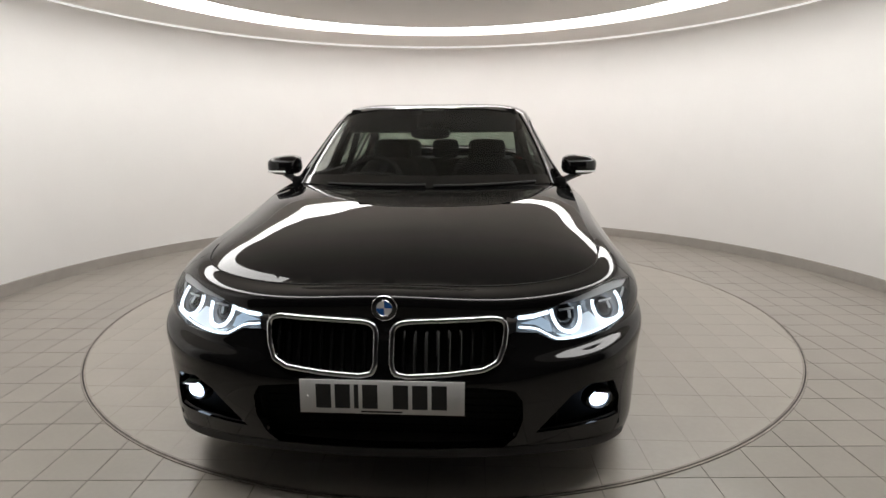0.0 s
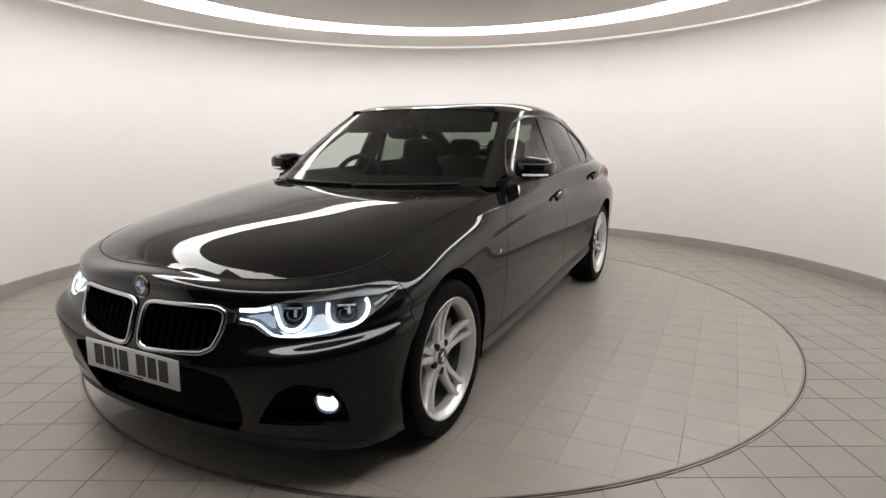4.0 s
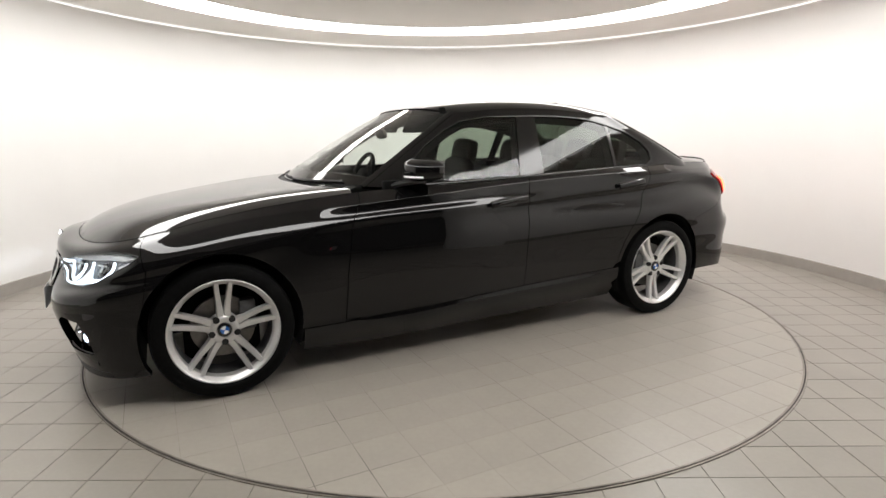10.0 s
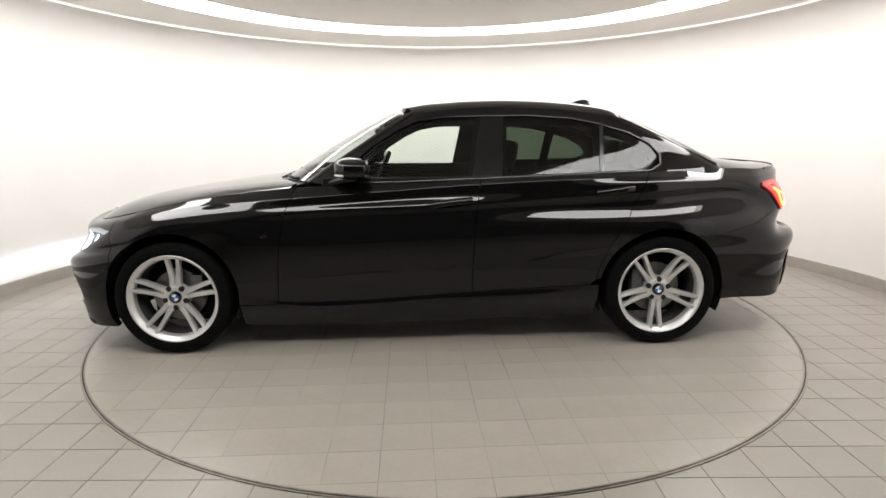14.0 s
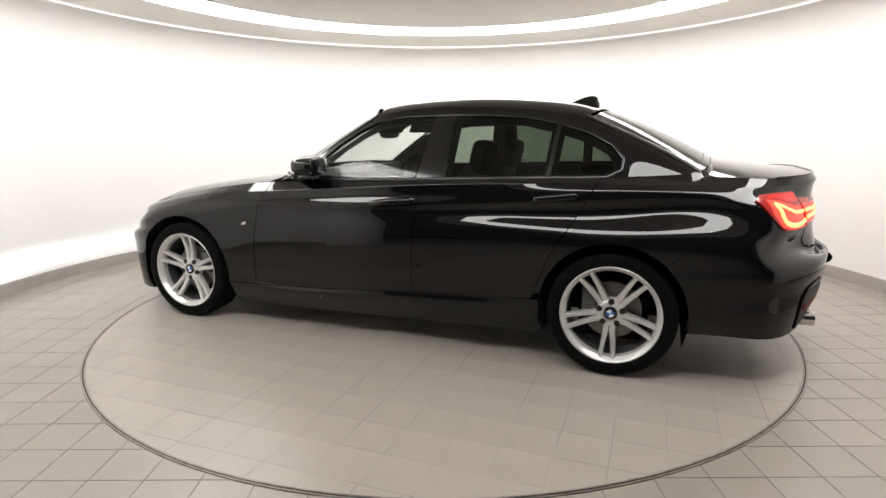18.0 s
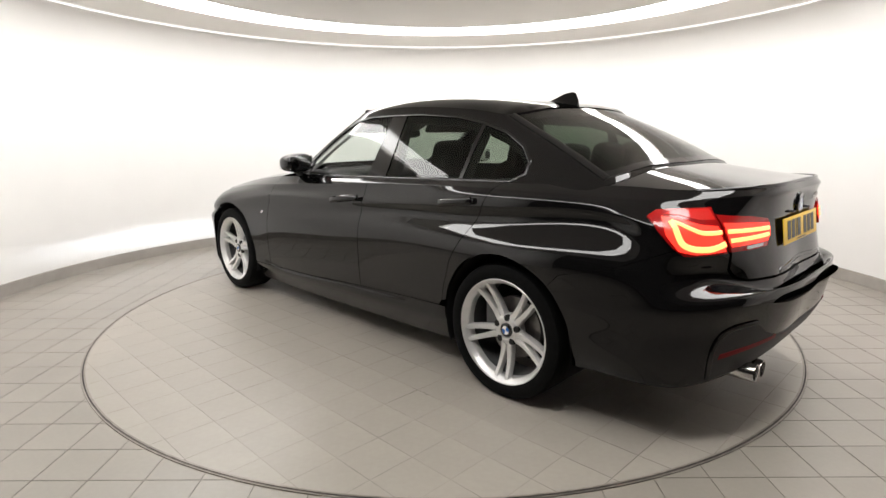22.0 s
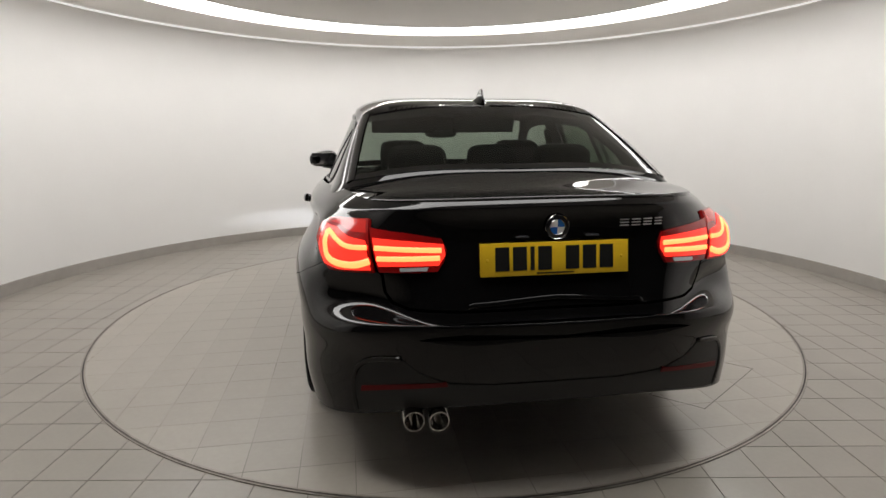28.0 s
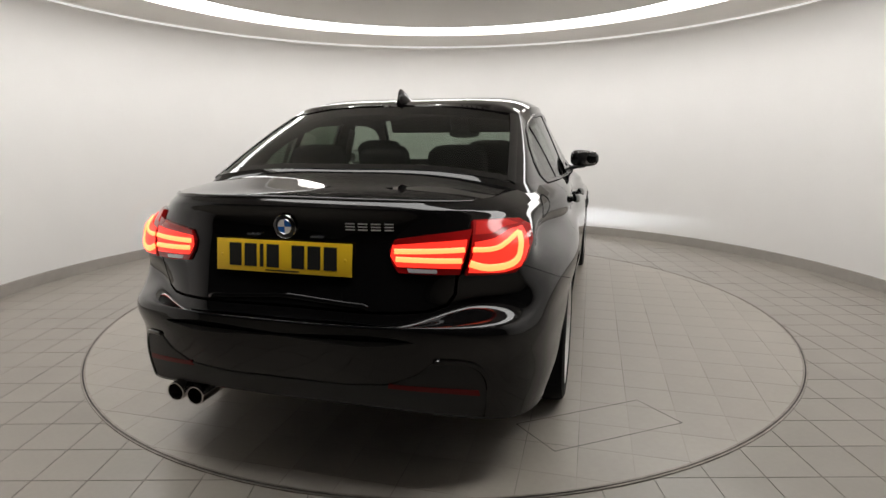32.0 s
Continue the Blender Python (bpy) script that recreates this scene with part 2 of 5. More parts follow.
# ---- the body's surfaces: lines along the car, joined by smooth sections ----
def natural(T, C):
    """A cubic spline through the rows of C at T, taken over to n by 3 arrays."""
    T, C = np.array(T, float), np.array(C, float)
    n, h = len(T), np.diff(np.array(T, float))
    A, R = np.eye(n), np.zeros((n, C.shape[1]))
    for i in range(1, n - 1):
        A[i, i - 1:i + 2] = h[i - 1], 2 * (h[i - 1] + h[i]), h[i]
        R[i] = 6 * ((C[i + 1] - C[i]) / h[i] - (C[i] - C[i - 1]) / h[i - 1])
    Mm = np.linalg.solve(A, R)

    def at(x):
        i = np.clip(np.searchsorted(T, x) - 1, 0, n - 2)
        d, g = (x - T[i])[:, None], (T[i + 1] - x)[:, None]
        hh = h[i][:, None]
        return (Mm[i] * g ** 3 + Mm[i + 1] * d ** 3) / (6 * hh) + (C[i] / hh - Mm[i] * hh / 6) * g + (C[i + 1] / hh - Mm[i + 1] * hh / 6) * d
    return at


class Loft:
    """A surface through lines that run from the front's middle along the left side to the rear's middle.
    s: along the lines, v: from line to line, both in about metres."""

    def __init__(self, T, V, lines, creases=None):
        T = list(T)
        self.T, self.V = T, np.array(V, float)
        ext = [-T[2], -T[1]] + T + [2 * T[-1] - T[-2], 2 * T[-1] - T[-3]]
        self.at = []
        for ln in lines:
            C = np.array(ln, float)
            f = C * (1, -1, 1)
            self.at.append(natural(ext, np.concatenate([f[[2, 1]], C, f[[-2, -3]]])))
        self.creases = creases or {}
        self.grid = None

    def pts(self, s, v):
        s, v = np.atleast_1d(np.asarray(s, float)), np.atleast_1d(np.asarray(v, float))
        L = np.stack([f(s) for f in self.at], 1)
        V, K = self.V, len(self.V)
        i = np.clip(np.searchsorted(V, v, side="right") - 1, 0, K - 2)
        r = np.arange(len(s))
        h = (V[i + 1] - V[i])[:, None]
        slope = (L[:, 1:] - L[:, :-1]) / np.diff(V)[None, :, None]
        tan = np.empty_like(L)
        tan[:, 0], tan[:, -1] = slope[:, 0], slope[:, -1]
        w = np.diff(V)
        for k in range(1, K - 1):
            tan[:, k] = (slope[:, k - 1] * w[k] + slope[:, k] * w[k - 1]) / (w[k] + w[k - 1])
        m0, m1 = tan[r, i].copy(), tan[r, i + 1].copy()
        mid = slope[r, i]
        for k, start in self.creases.items():
            f = (0.75 * np.clip((s - start) / 0.25, 0, 1) if start else np.full(len(s), 0.75))[:, None]
            m0[i == k] = (mid * f + tan[r, i] * (1 - f))[i == k]
            m1[i + 1 == k] = (mid * f + tan[r, i + 1] * (1 - f))[i + 1 == k]
        t = ((v - V[i]) / (V[i + 1] - V[i]))[:, None]
        return ((2 * t ** 3 - 3 * t ** 2 + 1) * L[r, i] + (t ** 3 - 2 * t ** 2 + t) * h * m0
                + (-2 * t ** 3 + 3 * t ** 2) * L[r, i + 1] + (t ** 3 - t ** 2) * h * m1)

    def frames(self, s, v):
        s, v = np.atleast_1d(np.asarray(s, float)), np.atleast_1d(np.asarray(v, float))
        d = 0.004
        ps = (self.pts(s + d, v) - self.pts(s - d, v)) / (2 * d)
        v0, v1 = np.maximum(v - d, self.V[0]), np.minimum(v + d, self.V[-1])
        pv = (self.pts(s, v1) - self.pts(s, v0)) / (v1 - v0)[:, None]
        n = np.cross(ps, pv)
        return ps, pv, n / np.maximum(np.linalg.norm(n, axis=1), 1e-9)[:, None]

    def find_many(self, A, B, axes, span=None):
        """The (s, v) whose points have the coordinates A, B along two axes."""
        if self.grid is None:
            gs, gv = np.meshgrid(np.linspace(self.T[0], self.T[-1], 240), np.linspace(self.V[0], self.V[-1], 60), indexing="ij")
            self.grid = gs.ravel(), gv.ravel(), self.pts(gs.ravel(), gv.ravel())
        gs, gv, gp = self.grid
        ok = np.ones(len(gs), bool) if not span else (gs >= span[0]) & (gs <= span[1])
        gs, gv, gp = gs[ok], gv[ok], gp[ok]
        A, B = np.array(A, float), np.array(B, float)
        k = np.array([int(np.argmin((gp[:, axes[0]] - a) ** 2 + (gp[:, axes[1]] - b) ** 2)) for a, b in zip(A, B)])
        s, v = gs[k].copy(), gv[k].copy()
        for _ in range(8):
            p = self.pts(s, v)
            ps, pv, _n = self.frames(s, v)
            e0, e1 = A - p[:, axes[0]], B - p[:, axes[1]]
            j00, j01, j10, j11 = ps[:, axes[0]], pv[:, axes[0]], ps[:, axes[1]], pv[:, axes[1]]
            det = j00 * j11 - j01 * j10
            det = np.where(np.abs(det) < 0.02, 0.02, det)
            s = np.clip(s + np.clip((e0 * j11 - e1 * j01) / det, -0.05, 0.05), self.T[0], self.T[-1])
            v = np.clip(v + np.clip((e1 * j00 - e0 * j10) / det, -0.05, 0.05), self.V[0], self.V[-1])
        return list(zip(s.tolist(), v.tolist()))

    def find(self, a, b, axes, span=None):
        return self.find_many([a], [b], axes, span)[0]

    def path(self, spec, span=None, step=0.025, closed=True):
        """Points of the (s, v) plane along a line of corners: ('x', x, z), ('y', y, z) or ('s', s, v)."""
        flat = []
        for i, (kind, a, b) in enumerate(spec):
            if i == len(spec) - 1 and not closed:
                flat.append((kind, a, b))
                break
            k2, a2, b2 = spec[(i + 1) % len(spec)]
            n = max(1, round(math.hypot(a2 - a, b2 - b) / step)) if k2 == kind else 1
            flat += [(kind, a + (a2 - a) * j / n, b + (b2 - b) * j / n) for j in range(n)]
        res = [(a, b) for _k, a, b in flat]
        for kind, ax in (("x", (0, 2)), ("y", (1, 2))):
            idx = [i for i, f in enumerate(flat) if f[0] == kind]
            if idx:
                for i, sv in zip(idx, self.find_many([flat[i][1] for i in idx], [flat[i][2] for i in idx], ax, span)):
                    res[i] = sv
        return res


def signed(poly):
    return sum(poly[i - 1][0] * poly[i][1] - poly[i][0] * poly[i - 1][1] for i in range(len(poly)))


def inset(loft, poly, gap):
    """Draws a closed (s, v) line in by gap metres on the surface."""
    q = np.array(poly)
    ps, pv, n = loft.frames(q[:, 0], q[:, 1])
    d = np.roll(q, -1, 0) - np.roll(q, 1, 0)
    t = ps * d[:, :1] + pv * d[:, 1:]
    t /= np.maximum(np.linalg.norm(t, axis=1), 1e-9)[:, None]
    b = np.cross(n, t) * (1 if signed(poly) > 0 else -1)
    res = []
    for i in range(len(q)):
        J = np.stack([ps[i], pv[i]], 1)
        e = np.linalg.lstsq(J, b[i] * gap, rcond=None)[0]
        res.append((q[i][0] + e[0], q[i][1] + e[1]))
    return res


def shell(loft, poly, mat, lift=0.0, depth=0.010, du=0.022, dv=0.014, both=False, name="shell", turn=False, keep_v=True, holes=()):
    """A panel cut from a surface, with its edge folded in by depth. both: the mirrored half as well, in one mesh; turn: the mirrored half alone."""
    P, faces = fill(poly, du, dv, holes)
    if keep_v:
        P[:, 1] = np.clip(P[:, 1], loft.V[0], loft.V[-1])
    X = loft.pts(P[:, 0], P[:, 1])
    N = loft.frames(P[:, 0], P[:, 1])[2]
    X = X + N * lift
    verts, norms, fs = [tuple(x) for x in X], [tuple(x) for x in N], [list(f) for f in faces]
    if depth:
        count = {}
        for f in faces:
            for i in range(len(f)):
                count[tuple(sorted((f[i - 1], f[i])))] = count.get(tuple(sorted((f[i - 1], f[i]))), 0) + 1
        for f in faces:
            for i in range(len(f)):
                a, b = f[i - 1], f[i]
                if count[tuple(sorted((a, b)))] == 1:
                    if both and abs(X[a][1]) < 1e-3 and abs(X[b][1]) < 1e-3:
                        continue
                    t = X[b] - X[a]
                    side = np.cross(t, N[a])
                    side = side / max(np.linalg.norm(side), 1e-9)
                    k = len(verts)
                    verts += [tuple(X[a]), tuple(X[b]), tuple(X[b] - N[b] * depth), tuple(X[a] - N[a] * depth)]
                    norms += [tuple(side)] * 4
                    fs.append([k + 1, k, k + 3, k + 2])
    if both or turn:
        k = len(verts) if both else 0
        mv, mn = [(x, -y, z) for x, y, z in verts], [(x, -y, z) for x, y, z in norms]
        mf = [[i + k for i in f[::-1]] for f in fs]
        verts, norms, fs = (verts + mv, norms + mn, fs + mf) if both else (mv, mn, mf)
    return mesh_from(name, verts, fs, mat, norms)


def on_surface(loft, sv, lift=0.0, side=1):
    q = np.array(sv)
    X, N = loft.pts(q[:, 0], q[:, 1]), loft.frames(q[:, 0], q[:, 1])[2]
    X = X + N * lift
    return X * (1, side, 1), N * (1, side, 1)


def arc(cx, cz, r, a0, a1, n=24, kind="x"):
    return [(kind, cx + r * math.cos(radians(a0 + (a1 - a0) * i / n)), cz + r * math.sin(radians(a0 + (a1 - a0) * i / n))) for i in range(n + 1)]


TS = (0, 0.40, 0.75, 1.03, 1.40, 2.0, 2.8, 3.55, 4.2, 4.7, 5.08, 5.43, 5.88)
VS = (0, 0.07, 0.20, 0.36, 0.49, 0.555, 0.60, 0.67, 0.745, 0.85)
FOOT_LINE = [(2.090, 0, .165), (2.060, .40, .165), (1.962, .738, .165), (1.785, .862, .165), (1.405, .865, .17), (.8, .80, .13), (0, .79, .135), (-.75, .79, .15),
             (-1.405, .84, .21), (-1.9, .85, .268), (-2.192, .756, .266), (-2.340, .45, .318), (-2.36, 0, .325)]
SKIRT_LINE = [(2.108, 0, .215), (2.078, .40, .215), (1.980, .732, .215), (1.80, .872, .215), (1.405, .885, .25), (.8, .872, .230), (0, .868, .240), (-.75, .868, .260),
              (-1.405, .88, .30), (-1.9, .868, .33), (-2.196, .764, .350), (-2.375, .45, .40), (-2.398, 0, .41)]
SILL_LINE = [(2.156, 0, .36), (2.124, .40, .36), (2.018, .720, .34), (1.81, .875, .35), (1.405, .903, .40), (.8, .887, .320), (0, .883, .335), (-.75, .884, .368),
             (-1.405, .905, .42), (-1.9, .875, .45), (-2.198, .766, .47), (-2.402, .45, .52), (-2.432, 0, .53)]
DOOR_LINE = [(2.182, 0, .46), (2.145, .40, .46), (2.04, .715, .46), (1.81, .883, .48), (1.405, .911, .52), (.8, .902, .46), (0, .897, .47), (-.75, .898, .50),
             (-1.405, .917, .56), (-1.9, .885, .58), (-2.200, .778, .598), (-2.412, .45, .640), (-2.445, 0, .640)]
WAIST_LINE = [(2.165, 0, .53), (2.128, .40, .52), (2.036, .712, .540), (1.803, .889, .575), (1.405, .908, .63), (.8, .904, .66), (0, .899, .69), (-.75, .904, .735),
              (-1.405, .923, .740), (-1.9, .871, .76), (-2.140, .758, .702), (-2.342, .45, .664), (-2.374, 0, .661)]
UNDERCUT_LINE = [(2.154, 0, .564), (2.115, .40, .548), (1.990, .705, .572), (1.782, .872, .612), (1.405, .908, .677), (.8, .892, .76), (0, .884, .79), (-.75, .864, .828),
                 (-1.405, .855, .856), (-1.9, .794, .868), (-2.140, .763, .800), (-2.320, .45, .812), (-2.347, 0, .820)]
SWAGE_LINE = [(2.145, 0, .59), (2.105, .40, .57), (1.975, .71, .595), (1.77, .880, .645), (1.405, .905, .715), (.8, .893, .803), (0, .885, .836), (-.75, .874, .876),
              (-1.405, .868, .913), (-1.9, .797, .921), (-2.13, .752, .874), (-2.308, .45, .88), (-2.340, 0, .885)]
SHOULDER_LINE = [(2.12, 0, .655), (2.08, .40, .635), (1.92, .715, .66), (1.73, .868, .70), (1.405, .873, .775), (.8, .8725, .843), (0, .8605, .886), (-.75, .8625, .926),
                 (-1.405, .861, .957), (-1.9, .777, .951), (-2.10, .695, .942), (-2.302, .45, .958), (-2.343, 0, .964)]
BELT_LINE = [(2.112, 0, .731), (2.070, .40, .712), (1.888, .722, .720), (1.69, .830, .755), (1.405, .815, .822), (.8, .858, .882), (0, .850, .936), (-.75, .851, .976),
             (-1.405, .833, .988), (-1.9, .742, .981), (-2.10, .658, .982), (-2.314, .43, 1.000), (-2.360, 0, 1.006)]
TOP_LINE = [(2.02, 0, .752), (1.975, .40, .742), (1.81, .695, .765), (1.62, .755, .805), (1.405, .750, .850), (.8, .790, .935), (0, .823, .968), (-.75, .823, 1.003),
            (-1.405, .785, 1.016), (-1.9, .675, 1.024), (-2.10, .612, 1.018), (-2.298, .41, 1.030), (-2.338, 0, 1.036)]
BODY_LINES = [FOOT_LINE, SKIRT_LINE, SILL_LINE, DOOR_LINE, WAIST_LINE, UNDERCUT_LINE, SWAGE_LINE, SHOULDER_LINE, BELT_LINE, TOP_LINE]
# one more station at the rear corner, where the bumper's upper face hollows below the lamp
rough_body = Loft(TS, VS, BODY_LINES)
at_k = TS.index(5.43)
for k, (ln, f) in enumerate(zip(BODY_LINES, rough_body.at)):
    p = f(np.array([5.25]))[0]
    dx, dy, dz = {3: (-0.010, 0.008, 0.004), 4: (0.018, -0.014, 0.022)}.get(k, (0.0, 0.0, 0.0))
    ln.insert(at_k, (p[0] + dx, p[1] + dy, p[2] + dz))
TS = TS[:at_k] + (5.25,) + TS[at_k:]
body = Loft(TS, VS, BODY_LINES, creases={3: 5.25, 6: 1.15, 8: 1.1})

TG = (0, 0.42, 0.78, 1.02, 1.45, 1.95, 2.55, 3.05, 3.42, 3.78, 4.18)
G_LOW = [(.895, 0, .957), (.835, .40, .960), (.675, .682, .965), (.50, .786, .955), (.1, .807, .965), (-.40, .815, .985), (-1.0, .806, 1.008),
         (-1.5, .757, 1.024), (-1.78, .680, 1.050), (-1.84, .40, 1.090), (-1.86, 0, 1.095)]
G_TOP = [(.13, 0, 1.395), (.11, .35, 1.389), (.055, .545, 1.366), (-.03, .598, 1.362), (-.2, .620, 1.378), (-.45, .632, 1.388), (-.85, .628, 1.372),
         (-1.10, .608, 1.343), (-1.205, .583, 1.333), (-1.245, .35, 1.366), (-1.255, 0, 1.378)]
BULGE = (0.020, 0.019, 0.013, 0.004, 0.001, 0.001, 0.003, 0.007, 0.010, 0.014, 0.016)


def mid_line(k):
    """A greenhouse line at the share k of the height, bulged outwards."""
    res = []
    for a, b, g in zip(G_LOW, G_TOP, BULGE):
        a, b = np.array(a), np.array(b)
        out = np.array([(a[0] + 0.45) * 0.55, a[1], 0.55])
        if a[0] < -1.2:
            out = np.array([-0.5, a[1] * 0.9, 0.7])
        elif a[0] < 0.6:
            out = np.array([0, 1, 0.35])
        out = out / np.linalg.norm(out)
        res.append(tuple(a + (b - a) * k + out * g * 4 * k * (1 - k)))
    return res


cabin = Loft(TG, (0, 0.15, 0.30, 0.45), [G_LOW, mid_line(0.34), mid_line(0.67), G_TOP])


class Cap:
    """A top surface over the ground plan: z by x and y. Its (s, v) are x and y."""

    def __init__(self, height):
        self.height = height
        self.V = (-9.0, 9.0)

    def pts(self, s, v):
        s, v = np.atleast_1d(np.asarray(s, float)), np.atleast_1d(np.asarray(v, float))
        return np.stack([s, v, self.height(s, v)], 1)

    def frames(self, s, v):
        s, v = np.atleast_1d(np.asarray(s, float)), np.atleast_1d(np.asarray(v, float))
        d = 0.006
        ps = (self.pts(s + d, v) - self.pts(s - d, v)) / (2 * d)
        pv = (self.pts(s, v + d) - self.pts(s, v - d)) / (2 * d)
        n = np.cross(ps, pv)
        return ps, pv, n / np.linalg.norm(n, axis=1)[:, None]


def edge_table(loft, v, s0, s1):
    s = np.linspace(s0, s1, 300)
    return loft.pts(s, np.full(300, v))


HOOD_EDGE = edge_table(body, VS[-1], 0, 2.06)
LID_EDGE = edge_table(body, VS[-1], 4.45, 5.88)
ROOF_EDGE = edge_table(cabin, 0.45, 0, 4.18)
hood_mid = natural((.70, .97, 1.17, 1.376, 1.58, 1.78, 1.93, 2.02, 2.06), [[.975], [.955], [.936], [.911], [.885], [.850], [.803], [.752], [.722]])
lid_mid = natural((-2.40, -2.365, -2.31, -2.25, -2.1, -1.95, -1.85, -1.7), [[1.028], [1.036], [1.038], [1.040], [1.055], [1.075], [1.090], [1.110]])
roof_mid = natural((-1.35, -1.23, -.95, -.6, -.2, .05, .13, .25), [[1.340], [1.380], [1.426], [1.446], [1.436], [1.411], [1.395], [1.365]])


def hood_z(x, y):
    o = HOOD_EDGE[::-1]
    ye, ze = np.interp(x, o[:, 0], o[:, 1]), np.interp(x, o[:, 0], o[:, 2])
    # a raised middle between two folds that run from the kidneys to the pillars
    fold = np.minimum(0.33 + 0.27 * np.clip((2.0 - x) / 1.15, 0, 1.1), 0.70 * np.maximum(ye, 0.02))
    zc = hood_mid(np.asarray(x, float).ravel())[:, 0].reshape(np.shape(x))
    a = np.abs(y)
    u = np.clip((a - fold) / np.maximum(ye - fold, 0.01), 0, 1.05)
    folded = np.where(a < fold, 0.16 * (a / fold) ** 2, 0.16 + 0.84 * (0.40 * u + 0.60 * u ** 2.6))
    plain = np.clip(a / np.maximum(ye, 0.02), 0, 1.05) ** 2.2
    w = np.clip((2.02 - x) / 0.32, 0, 1)
    w = w * w * (3 - 2 * w)
    return zc - (zc - ze) * (w * folded + (1 - w) * plain)


def lid_z(x, y):
    o = LID_EDGE[::-1]
    ye, ze = np.interp(x, o[:, 0], o[:, 1]), np.interp(x, o[:, 0], o[:, 2])
    t = np.clip(np.abs(y) / np.maximum(ye, 0.02), 0, 1.05)
    zc = lid_mid(np.asarray(x, float).ravel())[:, 0].reshape(np.shape(x))
    return ze + (zc - ze) * (1 - t ** 3)


def roof_z(x, y):
    o = ROOF_EDGE[::-1]
    ye, ze = np.interp(x, o[:, 0], o[:, 1]), np.interp(x, o[:, 0], o[:, 2])
    t = np.clip(np.abs(y) / np.maximum(ye, 0.02), 0, 1.02)
    zc = roof_mid(np.asarray(x, float).ravel())[:, 0].reshape(np.shape(x))
    return ze + (zc - ze) * (1 - t ** 7)


hood_cap, lid_cap, roof_cap = Cap(hood_z), Cap(lid_z), Cap(roof_z)

# ---- the studio ----
R_WALL, R_TABLE, TILE_PITCH = 3.478, 2.252, 0.2085


def ceiling_z(y):
    """The ceiling leans a little towards the far wall."""
    return 2.31 + (3.478 - y) * 0.026


def ring_mesh(name, r0, r1, mat, lift=0.0, n=192, a0=0.0, a1=360.0, flat_z=None, thick=0.0):
    verts, faces = [], []
    m = n if a1 - a0 >= 360 else n + 1
    for i in range(m):
        t = radians(a0 + (a1 - a0) * i / n)
        for r in (r0, r1):
            x, y = r * math.cos(t), r * math.sin(t)
            verts.append((x, y, (ceiling_z(y) if flat_z is None else flat_z) + lift))
    for i in range(n):
        j = (i + 1) % m
        faces.append((2 * i, 2 * i + 1, 2 * j + 1, 2 * j))
    if thick:
        k = len(verts)
        verts += [(x, y, z - thick) for x, y, z in verts]
        low = [tuple(q + k for q in f[::-1]) for f in faces]
        side = []
        for i in range(n):
            j = (i + 1) % m
            side += [(2 * i, 2 * j, 2 * j + k, 2 * i + k), (2 * i + 1, 2 * i + 1 + k, 2 * j + 1 + k, 2 * j + 1)]
        faces += low + side
    return mesh_from(name, verts, faces, mat, smooth=False)


def wall_band(name, r0, r1, z0, z1, mat, a0, a1, n=160, rounded=0.0):
    """A curved wall with thickness from r0 to r1; z1 may be a function of y."""
    verts, faces = [], []
    for i in range(n + 1):
        t = radians(a0 + (a1 - a0) * i / n)
        c, s = math.cos(t), math.sin(t)
        top = z1(r0 * s) if callable(z1) else z1
        verts += [(r0 * c, r0 * s, z0), (r0 * c, r0 * s, top - rounded), ((r0 + rounded) * c, (r0 + rounded) * s, top), (r1 * c, r1 * s, top), (r1 * c, r1 * s, z0)]
    for i in range(n):
        a, b = 5 * i, 5 * i + 5
        for k in range(5):
            m = (k + 1) % 5
            faces.append((a + k, a + m, b + m, b + k))
    faces += [(0, 4, 3, 2, 1), tuple(5 * n + k for k in range(5))]
    me = mesh_from(name, verts, faces, mat, smooth=True)
    me.set_sharp_from_angle(angle=radians(30))
    return me


DOOR_A0, DOOR_A1 = -142.0, -38.0   # the drive-in opening, round the camera
wall = tagged(put("wall_round", wall_band("wall_round", R_WALL, R_WALL + 0.15, 0.0, lambda y: ceiling_z(y) + 0.0, WALL, DOOR_A1, 360 + DOOR_A0)),
              "smooth white curved studio wall", "wall", kind="structure")


def wall_return(a, turn, rr=0.62, n=20):
    """The wall's rounded end at the opening, curving away into the hall."""
    er, et = Vector((math.cos(radians(a)), math.sin(radians(a)))), Vector((-math.sin(radians(a)), math.cos(radians(a)))) * turn
    verts, faces = [], []
    for i in range(n + 1):
        f = radians(105 * i / n)
        for r in (rr, rr - 0.14):
            p = er * (R_WALL + rr) - er * (r * math.cos(f)) + et * (r * math.sin(f))
            verts += [(p.x, p.y, 0.0), (p.x, p.y, ceiling_z(p.y) + 0.3)]
    for i in range(n):
        k = 4 * i
        faces += [(k, k + 4, k + 5, k + 1), (k + 2, k + 3, k + 7, k + 6), (k + 1, k + 5, k + 7, k + 3)]
    faces.append((4 * n, 4 * n + 2, 4 * n + 3, 4 * n + 1))
    return mesh_from("wall_return", verts, faces, WALL, smooth=True)


